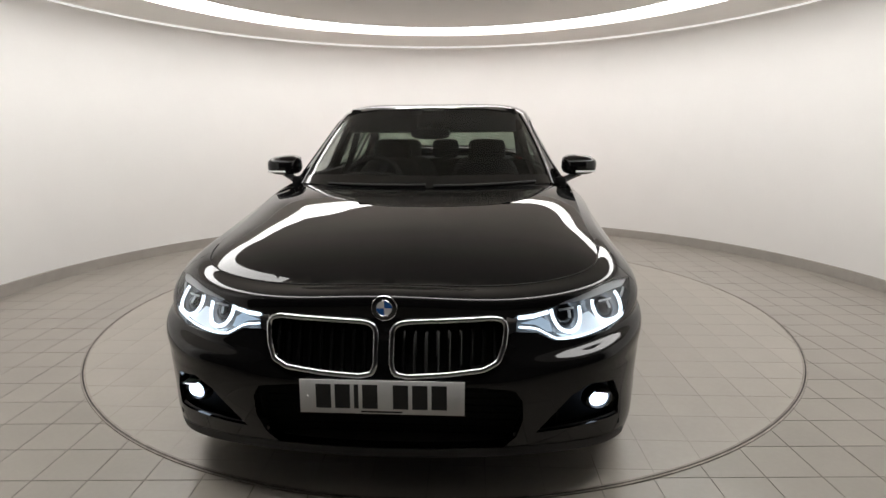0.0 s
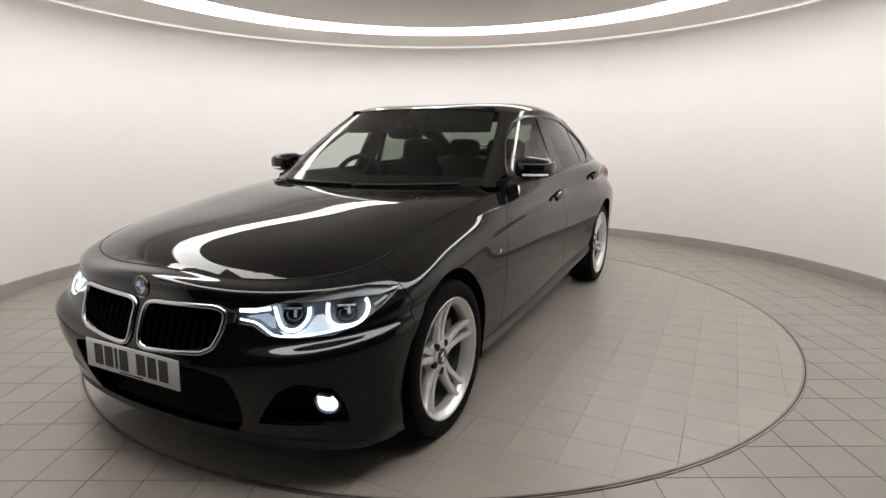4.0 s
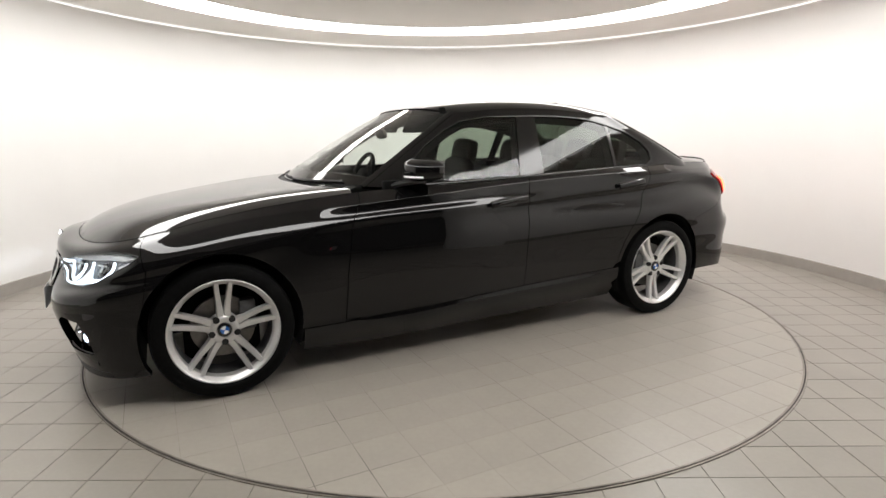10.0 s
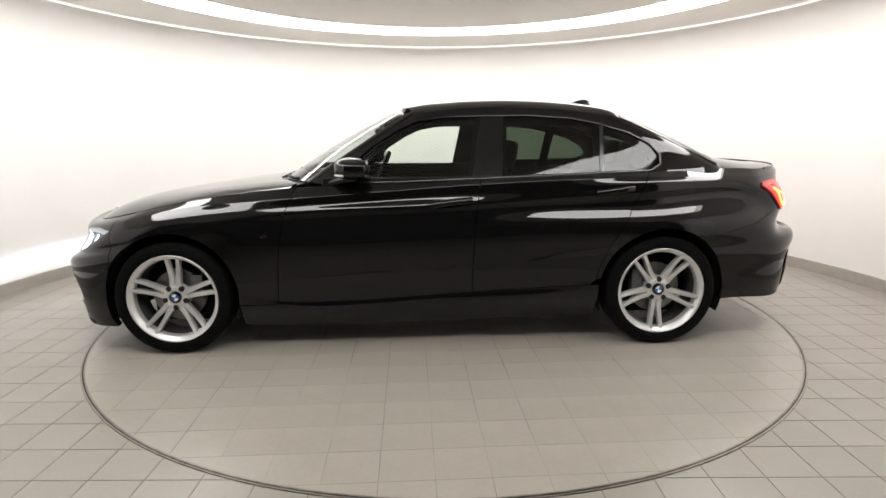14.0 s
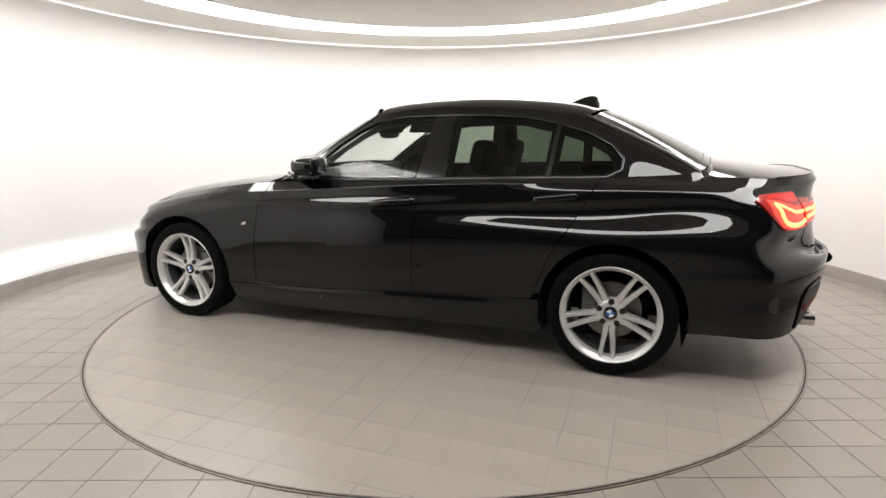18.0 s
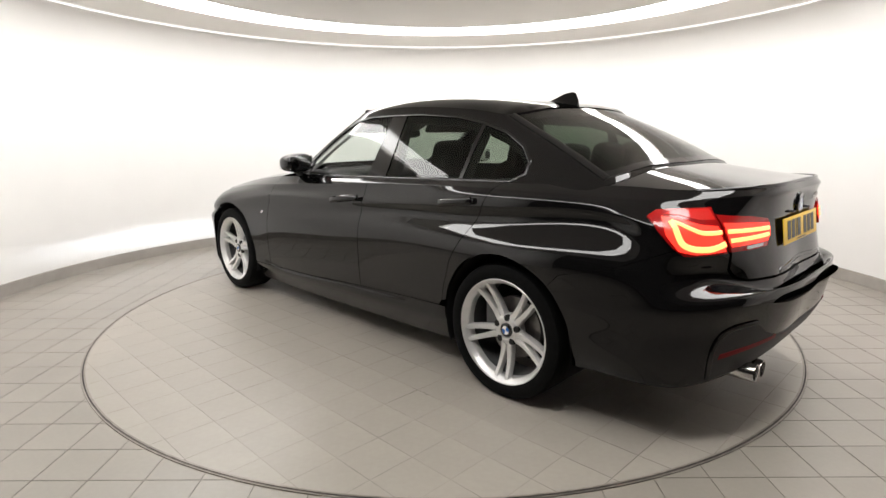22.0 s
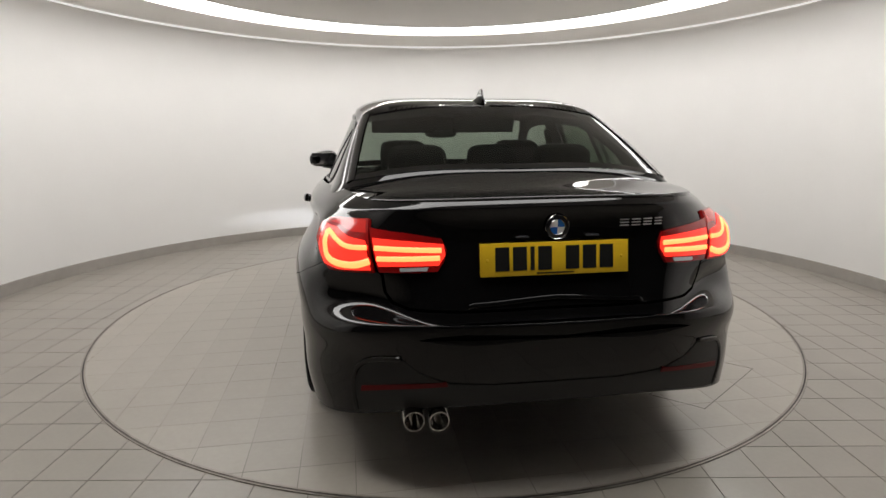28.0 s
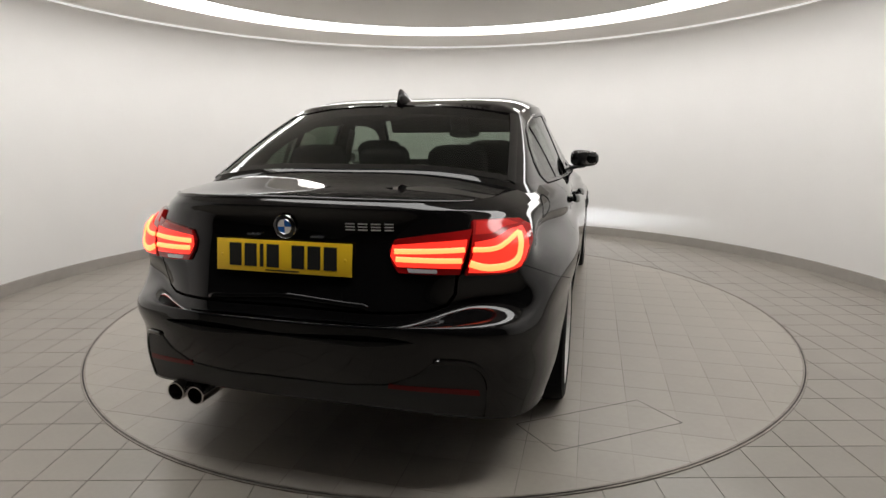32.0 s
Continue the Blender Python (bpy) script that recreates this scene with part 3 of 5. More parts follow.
for a, turn in ((DOOR_A1, -1), (DOOR_A0, 1)):
    tagged(put("wall_return", wall_return(a, turn)), "rounded white wall end beside the opening", "wall", kind="structure")
tagged(put("baseboard", wall_band("baseboard", R_WALL - 0.012, R_WALL - 0.001, 0.0, 0.098, SKIRT, DOOR_A1, 360 + DOOR_A0, rounded=0.004)),
               "grey-brown tiled skirting along the curved wall", "skirting", kind="structure")
tagged(put("trim", ring_mesh("trim", R_WALL - 0.010, R_WALL - 0.002, LINE, lift=-0.014, thick=0.006)), "thin glowing white line at the top of the wall",
       "light line", kind="structure")
tagged(put("ceiling_edge", ring_mesh("ceiling_edge", 2.815, R_WALL + 0.2, CEILING, thick=-0.05)), "off-white outer ceiling ring", "ceiling", kind="structure")
tagged(put("ceiling", ring_mesh("ceiling", 0.0, 2.375, CEILING, lift=0.004, thick=-0.05)), "off-white round ceiling inside the light ring", "ceiling", kind="structure")
ring = tagged(new("ceiling_light"), "large glowing white ring light set in the ceiling", "ceiling light")
put("diffuser", ring_mesh("diffuser", 2.36, 2.83, RING, lift=0.030), ring, "glowing white diffuser")
put("inner_lip", ring_mesh("inner_lip", 2.368, 2.376, CEILING, lift=0.05, thick=0.05), ring)
put("outer_lip", ring_mesh("outer_lip", 2.814, 2.822, CEILING, lift=0.05, thick=0.05), ring)

# the dim hall outside the opening, behind the camera
hall = bmesh.new()
box(hall, (0.2, 6.2, 3.6), (-6.1, -5.6, 1.8))
box(hall, (0.2, 6.2, 3.6), (6.1, -5.6, 1.8))
box(hall, (12.4, 0.2, 3.6), (0, -8.7, 1.8))
part("wall_hall", hall, HALL, None, smooth=False)
tagged(bpy.data.objects["wall_hall"], "dark plain hall wall outside the studio", "wall", kind="structure")
lid_bm = bmesh.new()
box(lid_bm, (12.4, 6.3, 0.15), (0, -5.65, 3.65))
tagged(part("ceiling_hall", lid_bm, HALL, None, smooth=False), "dark hall ceiling", "ceiling", kind="structure")

base = bmesh.new()
box(base, (12.4, 12.6, 0.2), (0, -2.5, -0.1 - 0.0022))
ground = tagged(part("floor", base, GROUT, None, smooth=False), "beige square-tiled studio floor with dark joints", "floor", kind="structure")
table = tagged(new("turntable"), "large round tiled turntable flush with the floor", "turntable")
put("deck", ring_mesh("deck", 0.0, R_TABLE - 0.004, GROUT_PALE, flat_z=0.0039, thick=0.006, n=160), table, "worn grout bed")
put("edge_trim", ring_mesh("edge_trim", R_TABLE - 0.010, R_TABLE - 0.002, RIM_METAL, flat_z=0.0052, thick=0.004, n=192), table, "brushed metal edge")
# a four-sided hatch cut into the tiles
seam = bmesh.new()
corners = [Vector((-1.218, -1.280)), Vector((-1.393, -1.458)), Vector((-1.763, -.940)), Vector((-1.588, -.762))]
for a, b in zip(corners, corners[1:] + corners[:1]):
    d = b - a
    box(seam, (d.length, .0022, .0010), m=Matrix.Translation(((a.x + b.x) / 2, (a.y + b.y) / 2, .0046)) @ Matrix.Rotation(math.atan2(d.y, d.x), 4, "Z"))
part("hatch_seam", seam, GAP, table, "dark seam of a cut hatch", smooth=False)
tagged(put("trim_ring", ring_mesh("trim_ring", R_TABLE + 0.004, R_TABLE + 0.011, RIM_METAL, flat_z=0.0045, thick=0.006, n=192)),
       "metal edge round the turntable's gap", "trim", kind="structure")
tagged(put("trim_gap", ring_mesh("trim_gap", R_TABLE - 0.006, R_TABLE + 0.008, GAP, flat_z=0.0008, thick=0.002, n=192)),
       "dark gap round the turntable", "gap", kind="structure")

# ---- the car ----
WB = 1.405
car = tagged(new("car"), "glossy black four-door saloon car with lit lamps, on the turntable", "car")
V_TOP = VS[-1]


def s_top(x):
    e = edge_table(body, V_TOP, 0.3, 5.5)
    return float(np.interp(-x, -e[:, 0], np.linspace(0.3, 5.5, 300)))


def s_low(x):
    e = edge_table(body, 0.0, 0.3, 5.5)
    return float(np.interp(-x, -e[:, 0], np.linspace(0.3, 5.5, 300)))


ARCH_Z, ARCH_R = 0.335, 0.368
F_EDGE = [("x", .713, .892), ("x", .762, .803), ("x", .80, .55), ("x", .816, .285)]
B_EDGE = [("x", -.342, .955), ("x", -.318, .80), ("x", -.303, .60), ("x", -.294, .338)]
R_EDGE = [("x", -1.300, .985), ("x", -1.255, .89), ("x", -1.190, .777), ("x", -1.090, .62), ("x", -1.035, .49), ("x", -1.012, .40)]
SILL = [("x", .816, .285), ("x", .26, .303), ("x", -.294, .338), ("x", -.97, .370)]
TOP = lambda x: ("s", s_top(x), V_TOP)


def both_sides(name, loft, spec, mat, gap=0.002, lift=0.0, depth=0.010, span=None, label="", parent=None):
    """The same panel on the left and on the right."""
    poly = loft.path(spec, span)
    poly = inset(loft, poly, gap) if gap else poly
    made = []
    for turn in (False, True):
        made.append(put(name, shell(loft, poly, mat, lift, depth, name=name, turn=turn), parent or car, label))
    return made


LAMP_TIP = ("s", 1.0245, .694)
fender_spec = [LAMP_TIP, TOP(1.70), TOP(1.2), TOP(.70)] + F_EDGE + [("x", 1.040, .280)] + arc(WB, ARCH_Z, ARCH_R, 188, 24, 40) + [("x", 1.715, .60), ("x", 1.708, .655)]
fenders = both_sides("front_wing", body, fender_spec, PAINT, span=(0.7, 2.4))
door_f_spec = [TOP(.70), TOP(.2), TOP(-.345)] + B_EDGE + SILL[1:2] + F_EDGE[::-1]
doors_f = both_sides("front_door", body, door_f_spec, PAINT, span=(1.5, 3.6))
door_r_spec = [TOP(-.345), TOP(-.9), TOP(-1.325)] + R_EDGE + [("x", -.985, .371)] + B_EDGE[::-1]
doors_r = both_sides("rear_door", body, door_r_spec, PAINT, span=(2.6, 4.5))
s_lid = body.find(.612, .985, (1, 2), (4.8, 5.88))[0]
quarter_spec = ([TOP(-1.325), TOP(-1.7), ("s", s_lid - .023, V_TOP), ("s", 5.205, .72), ("s", 5.226, .68), ("s", 5.252, .62), ("s", 5.278, .548), ("x", -2.130, .80), ("x", -1.95, .722), ("x", -1.72, .660)]
                + arc(-WB, ARCH_Z, ARCH_R, 134, 12, 36) + R_EDGE[::-1])
quarters = both_sides("rear_wing", body, quarter_spec, PAINT, span=(3.6, 5.3))
sill_spec = [("x", 1.036, .278)] + SILL + [("x", -1.034, .372), ("x", -1.036, .30), ("s", s_low(-1.03), 0.0), ("s", s_low(0), 0.0), ("s", s_low(1.03), 0.0)]
both_sides("sill", body, sill_spec, PAINT, span=(1.2, 4.4))

# front bumper with its openings: kidneys, lower intake, corner intakes
KIDNEY = [("y", .025, .628), ("y", .040, .650), ("y", .075, .657), ("y", .22, .662), ("y", .345, .665), ("y", .376, .656), ("y", .385, .630), ("y", .379, .580),
          ("y", .360, .532), ("y", .315, .510), ("y", .20, .500), ("y", .075, .496), ("y", .036, .504), ("y", .025, .530)]
CORNER = [("y", .490, .262), ("y", .580, .268), ("y", .690, .275), ("y", .790, .275), ("y", .785, .350), ("y", .755, .425), ("y", .665, .440), ("y", .600, .405), ("y", .540, .330)]
V_LOW0 = body.find(0, .200, (1, 2), (0, .2))[1]
V_LOW1 = body.find(0, .462, (1, 2), (0, .2))[1]
kid = body.path(KIDNEY, (0, 0.7))
corner = body.path(CORNER, (0.3, 1.2))
LAMP = [(.400, .690), (.420, .701), (.510, .706), (.590, .728), (.670, .742), (.750, .752), (.860, .742), (1.018, .694), (.985, .662), (.920, .625), (.875, .592),
        (.795, .566), (.663, .588), (.551, .610), (.490, .641), (.410, .650)]
outer = [(0.0, V_LOW1), (0.0, V_TOP), (0.3, V_TOP), (0.7, V_TOP), (s_top(1.70), V_TOP), (1.0225, .694)]
outer += body.path([("x", 1.710, .655), ("x", 1.717, .60)] + arc(WB, ARCH_Z, ARCH_R, 24, -28, 14) + [("s", s_low(1.73), 0.0), ("s", 0.9, 0.0), ("s", 0.72, 0.0)], (0, 1.4), closed=False)
outer += body.path([("s", 0.45, 0.0), ("s", 0.0, 0.0), ("s", 0.0, V_LOW0), ("y", .28, .200), ("y", .385, .206), ("y", .425, .250), ("y", .445, .320), ("y", .440, .400), ("y", .415, .440), ("y", .30, .458)], (0, 0.8), closed=False)
put("front_bumper", shell(body, outer, PAINT, 0.0, 0.035, 0.022, 0.012, name="front_bumper", both=True, holes=[kid, corner, LAMP]), car)

# rear bumper and boot lid
LID_LOW = [("y", .49, .676), ("y", .540, .690), ("y", .562, .72), ("y", .570, .78), ("y", .588, .87), ("y", .612, .985)]
rb = ([("x", -1.72, .660), ("x", -1.95, .722), ("x", -2.130, .80), ("y", .60, .795), ("y", .580, .78), ("y", .572, .718), ("y", .548, .680), ("y", .495, .666), ("y", .001, .664)])
rear_poly = body.path(rb, (4.0, 5.88), closed=False)[:-1] + [(5.88, body.find(0, .664, (1, 2), (5.5, 5.88))[1]), (5.88, 0.0), (5.43, 0.0), (5.08, 0.0), (s_low(-1.76), 0.0)]
rear_poly += body.path(arc(-WB, ARCH_Z, ARCH_R, 197, 134, 20), (3.8, 5.2), closed=False)
put("rear_bumper", shell(body, rear_poly, PAINT, 0.0, 0.02, name="rear_bumper", both=True), car)
lid_poly = ([(5.88, body.find(0, .674, (1, 2), (5.5, 5.88))[1])] + body.path([("y", .001, .674)] + LID_LOW, (4.6, 5.88), closed=False)[1:] + [(s_lid - 0.02, V_TOP), (5.3, V_TOP), (5.6, V_TOP), (5.88, V_TOP)])
lid_rear = put("boot_lid", shell(body, lid_poly, PAINT, 0.0, 0.012, name="boot_lid", both=True), car)
q = [tuple(p[:2]) for p in LID_EDGE if p[0] < -1.76]
lid_out = q + [(x, -y) for x, y in q[::-1]] + [(-1.815, -.40), (-1.835, 0.0), (-1.815, .40)]
put("boot_top", shell(lid_cap, lid_out, PAINT, 0.0, 0.012, 0.03, 0.03, name="boot_top"), lid_rear)
q = [tuple(p[:2]) for p in HOOD_EDGE]
hood_out = q[::-1] + [(x, -y) for x, y in q] + [(.72, -.680), (.845, -.45), (.920, -.20), (.935, 0.0), (.920, .20), (.845, .45), (.72, .680)]
put("bonnet", shell(hood_cap, hood_out, PAINT, 0.0005, 0.012, 0.025, 0.02, name="bonnet"), car)
q = [tuple(p[:2]) for p in ROOF_EDGE]
put("roof", shell(roof_cap, q[::-1] + [(x, -y) for x, y in q], PAINT, 0.0, 0.0, 0.03, 0.025, name="roof"), car)

# cabin frame with one window band a side, and the glass
WIN_F = [("x", .445, .972), ("x", .10, .977), ("x", -.300, .992), ("x", -.362, 1.332), ("x", -.153, 1.330), ("x", .010, 1.304), ("x", .125, 1.252), ("x", .265, 1.165), ("x", .385, 1.060)]
WIN_R = [("x", -.470, .998), ("x", -1.040, 1.018), ("x", -1.066, 1.282), ("x", -.89, 1.318), ("x", -.492, 1.338)]
WIN_Q = [("x", -1.058, 1.019), ("x", -1.335, 1.026), ("x", -1.395, 1.058), ("x", -1.400, 1.105), ("x", -1.350, 1.168), ("x", -1.230, 1.232), ("x", -1.084, 1.278)]
BAND = [("x", .470, .966), ("x", .10, .971), ("x", -.40, .989), ("x", -1.05, 1.012), ("x", -1.345, 1.019), ("x", -1.412, 1.055), ("x", -1.416, 1.110), ("x", -1.360, 1.178),
        ("x", -1.235, 1.243), ("x", -1.075, 1.290), ("x", -.89, 1.327), ("x", -.62, 1.344), ("x", -.36, 1.342), ("x", -.153, 1.338), ("x", .015, 1.312), ("x", .135, 1.258),
        ("x", .275, 1.170), ("x", .395, 1.065), ("x", .455, .995)]
GSPAN = (0.75, 3.6)
band = cabin.path(BAND, GSPAN)
side_poly = [(0.82, 0.0), (1.0, 0.0), (3.0, 0.0), (3.42, 0.0), (3.41, .22), (3.38, .45), (2.4, .45), (1.4, .45), (0.835, .45), (.83, .22)]
for turn in (False, True):
    put("cabin_frame", shell(cabin, side_poly, PAINT, 0.0, 0.02, 0.04, 0.02, name="cabin_frame", turn=turn, holes=[band]), car)
    side = -1 if turn else 1
    X, N = on_surface(cabin, band, 0.001, side)
    part("window_trim", tube(X, 0.009, 8, True, 0.5, N), SHADOWLINE, car, "satin black window surround")
    post = cabin.path([("x", -.298, .985), ("x", -.47, .99), ("x", -.494, 1.345), ("x", -.364, 1.345)], GSPAN)
    put("centre_pillar", shell(cabin, post, GLOSS, 0.001, 0.02, name="centre_pillar", turn=turn), car, "gloss black door pillar")
    for nm, spec, mat in (("front_side_window", WIN_F, GREEN_GLASS), ("rear_side_window", WIN_R, PRIVACY), ("quarter_window", WIN_Q, PRIVACY)):
        g = put(nm, shell(cabin, cabin.path(spec, GSPAN), mat, -0.003, 0.0, name=nm, turn=turn), car, "tinted side glass")
        g.visible_shadow = False
    bar = cabin.path([("x", -1.038, 1.012), ("x", -1.060, 1.012), ("x", -1.088, 1.285), ("x", -1.064, 1.29)], GSPAN)
    put("window_divider", shell(cabin, bar, SHADOWLINE, 0.0, 0.01, name="window_divider", turn=turn), car)
g = put("windscreen", shell(cabin, [(0, .012), (.45, .012), (.800, .012), (.818, .24), (.822, .440), (.4, .440), (0, .440)], SCREEN_GLASS, -0.002, 0.0, 0.04, 0.02, name="windscreen", both=True), car, "clear windscreen")
g.visible_shadow = False
g = put("rear_window", shell(cabin, [(3.44, .015), (3.8, .015), (4.18, .015), (4.18, .435), (3.8, .435), (3.40, .435), (3.425, .22)], PRIVACY, -0.002, 0.0, 0.04, 0.02, name="rear_window", both=True), car, "dark tinted rear window")
g.visible_shadow = False

# rubber and glass edges
for side in (1, -1):
    for nm, sv, wd in (("screen_seal", [(.824, .0), (.833, .12), (.843, .24), (.847, .34), (.849, .445)], .017), ("rear_seal", [(3.432, .0), (3.428, .12), (3.418, .24), (3.404, .34), (3.396, .445)], .019)):
        X, N = on_surface(cabin, sv, 0.002, side)
        part(nm, tube(X, wd, 8, False, 0.15, N), SHADOWLINE, car, "black glass edge seal")
put("screen_frit", shell(cabin, [(0, .004), (.45, .004), (.80, .004), (.803, .046), (.45, .058), (0, .058)], GLOSS, 0.0008, 0.0, 0.04, 0.02, name="screen_frit", both=True), car, "black lower edge of the windscreen")
put("rear_frit", shell(cabin, [(3.44, .004), (3.8, .004), (4.18, .004), (4.18, .030), (3.8, .030), (3.437, .030)], GLOSS, 0.0008, 0.0, 0.04, 0.02, name="rear_frit", both=True), car, "black lower edge of the rear window")
foot_s = np.linspace(2.9, 4.18, 40)
foot_a = cabin.pts(foot_s, np.zeros(40))
foot_b = foot_a * (1, 1.035, 1) + (-.022, 0, -.036)
for side in (1, -1):
    fv = [tuple(q * (1, side, 1)) for pr in zip(foot_a, foot_b) for q in pr]
    put("cabin_foot", mesh_from("cabin_foot", fv, [(2 * i, 2 * i + 1, 2 * i + 3, 2 * i + 2) for i in range(39)], PAINT), car)

# dark inner skin behind the gaps, floor pan and wheel housings
inner = ([(0.0, 0.42), (1.0, 0.42)] + body.path(arc(WB, ARCH_Z, ARCH_R + .008, 22, 205, 40), (.8, 2.1), closed=False) + [(s_low(1.04), 0.0), (s_low(-1.03), 0.0)]
         + body.path(arc(-WB, ARCH_Z, ARCH_R + .008, -20, 197, 40), (3.7, 5.0), closed=False) + [(s_low(-1.76), 0.0), (5.3, 0), (5.88, 0.0), (5.88, .84), (0.0, .84)])
put("inner_shell", shell(body, inner, CAVITY, -0.052, 0.0, name="inner_shell", both=True), car, "dark inner body skin")
under = bmesh.new()
box(under, (2.0, 1.36, 0.03), (0.0, 0, 0.19), 0.01)
box(under, (3.7, 0.96, 0.03), (0.05, 0, 0.235), 0.01)
box(under, (.5, 0.9, 0.03), (-1.95, 0, 0.36), 0.01)
part("floor_pan", under, CAVITY, car, "dark underbody")
for x in (WB, -WB):
    for side in (1, -1):
        bm = bmesh.new()
        rows = []
        for i in range(33):
            t = radians(-22 + 224 * i / 32)
            rows.append([bm.verts.new((x + (ARCH_R + 0.004) * math.cos(t), side * y, ARCH_Z + (ARCH_R + 0.004) * math.sin(t))) for y in (0.50, 0.70, 0.885)])
        mid = bm.verts.new((x, side * 0.50, ARCH_Z))
        for a, b in zip(rows, rows[1:]):
            for k in range(2):
                bm.faces.new((a[k], a[k + 1], b[k + 1], b[k]))
            bm.faces.new((a[0], b[0], mid))
        part("wheel_housing", bm, CAVITY, car, "dark wheel housing")


def wheel(x, y, spin):
    """An alloy wheel with five double spokes, its tyre and brake. Its axis is y; the outside is +y."""
    w = put("wheel", None, car, "silver double-spoke alloy wheel with low-profile tyre")
    part("tyre", lathe([(.240, -.100), (.258, -.110), (.300, -.113), (.318, -.104), (.3265, -.085), (.3275, -.040), (.3275, .040), (.3265, .085), (.318, .104),
                        (.300, .112), (.272, .114), (.256, .108), (.247, .098)], 96, close=True), RUBBER, w, "black low-profile tyre")
    part("rim", lathe([(.2555, .100), (.2565, .106), (.253, .1090), (.249, .1078), (.2430, .102), (.2385, .094), (.2330, .088), (.2290, .083), (.2265, .074), (.2250, .046), (.2300, .044)], 96), ALLOY, w)
    # the inner rim's shade is put into its darker colour
    part("barrel", lathe([(.2255, .047), (.2245, .035), (.222, -.02), (.230, -.095), (.238, -.10), (.240, .0), (.240, .08)], 72), ALLOY_SHADED, w, "inner rim with its shade in the colour")
    bm = bmesh.new()
    for k in range(5):
        mid = radians(spin + 72 * k)
        for d in (-1, 1):
            rows = []
            for i in range(11):
                t = i / 10
                r = .045 + (.2495 - .045) * t
                u = max(0.0, (t - .26) / .74)
                off = d * (.0162 + .0172 * u ** .8)
                half = .0172 - .0062 * u ** .5 + .0012 * u
                yy = .064 + .034 * t ** 1.6 - 0.010 * math.sin(math.pi * t)
                er, et = Vector((math.cos(mid), 0, math.sin(mid))), Vector((-math.sin(mid), 0, math.cos(mid)))
                c = er * r + et * off
                prof = [(-1, -.030), (-.95, -.005), (-.7, 0.001), (.7, 0.001), (.95, -.005), (1, -.030)]
                rows.append([bm.verts.new(c + et * (half * a) + Vector((0, yy + b, 0))) for a, b in prof])
            for a, b in zip(rows, rows[1:]):
                for j in range(5):
                    bm.faces.new((a[j], a[j + 1], b[j + 1], b[j]))
    part("spokes", bm, ALLOY, w)
    part("hub", lathe([(.0, .058), (.036, .058), (.038, .066), (.052, .068), (.066, .064), (.074, .054), (.078, .036), (.078, .02)], 48), ALLOY, w)
    for k in range(5):
        t = radians(spin + 36 + 72 * k)
        # a raised near-black disc paints the shade of each bolt hole
        b = lathe([(0.0001, .0695), (.0140, .0695), (.0155, .0676), (.0155, .052)], 18)
        part("bolt", b, GAP, w, "dark disc for the shade in a bolt recess", at=Matrix.Translation((.060 * math.cos(t), 0, .060 * math.sin(t))))
    cap = part("centre_cap", lathe([(.0001, .0715), (.030, .0715), (.0335, .069), (.034, .060)], 32), BADGE_BLACK, w, "black-ringed hub cap")
    for k in range(4):
        bm = bmesh.new()
        c = bm.verts.new((0, .0722, 0))
        rim_v = [bm.verts.new((.0205 * math.cos(a), .0722, .0205 * math.sin(a))) for a in (radians(90 * k + 15 * j + 20) for j in range(7))]
        for a, b in zip(rim_v, rim_v[1:]):
            bm.faces.new((c, a, b))
        part("cap_quarter", bm, BLUE if k % 2 else WHITE, cap, "blue badge quarter" if k % 2 else "white badge quarter", smooth=False)
    part("brake_disc", lathe([(.06, .0), (.150, .0), (.150, -.022), (.06, -.022)], 48), DISC, w, "grey steel brake disc")
    cal = bmesh.new()
    box(cal, (.075, .075, .15), (-.115 if x > 0 else .115, .0, .05), .015)
    part("caliper", cal, CALIPER, w, "grey brake caliper")
    back = bmesh.new()
    box(back, (.36, .02, .36), (0, -.09, 0), .008)
    part("hub_carrier", back, CAVITY, w)
    w.matrix_basis = pose(x, y * 0.790, 0.3275, 0, 0, 0 if y > 0 else 180)
    return w


for x, y, spin in ((WB, 1, 92), (-WB, 1, 56), (WB, -1, 40), (-WB, -1, 20)):
    wheel(x, y, spin)


# ---- the car's lamps, grille, plates, mirrors and cabin ----
def sv_ring(cs, cv, rs, rv, a0, a1, n=20):
    return [(cs + rs * math.cos(radians(a0 + (a1 - a0) * i / n)), cv + rv * math.sin(radians(a0 + (a1 - a0) * i / n))) for i in range(n + 1)]


def bar_on(name, loft, sv, radius, mat, side, parent, lift=0.0, flat=0.6, closed=False, label="", n=8, sink=0.0):
    """A bar that lies along a line of the surface."""
    X, N = on_surface(loft, sv, lift, side)
    if sink:
        X[0] -= N[0] * sink
        X[-1] -= N[-1] * sink
    return part(name, tube(X, radius, n, closed, flat, N), mat, parent, label)


def patch_on(name, loft, sv, mat, side, parent, lift, depth=0.004, label="", du=0.03, dv=0.02):
    return put(name, shell(loft, sv, mat, lift, depth, du, dv, name=name, turn=side < 0), parent, label)


def dense(sv, step=0.02, closed=False):
    res = []
    last = len(sv) if closed else len(sv) - 1
    for i in range(last):
        a, b = sv[i], sv[(i + 1) % len(sv)]
        n = max(1, round(math.dist(a, b) / step))
        res += [(a[0] + (b[0] - a[0]) * j / n, a[1] + (b[1] - a[1]) * j / n) for j in range(n)]
    return res if closed else res + [sv[-1]]


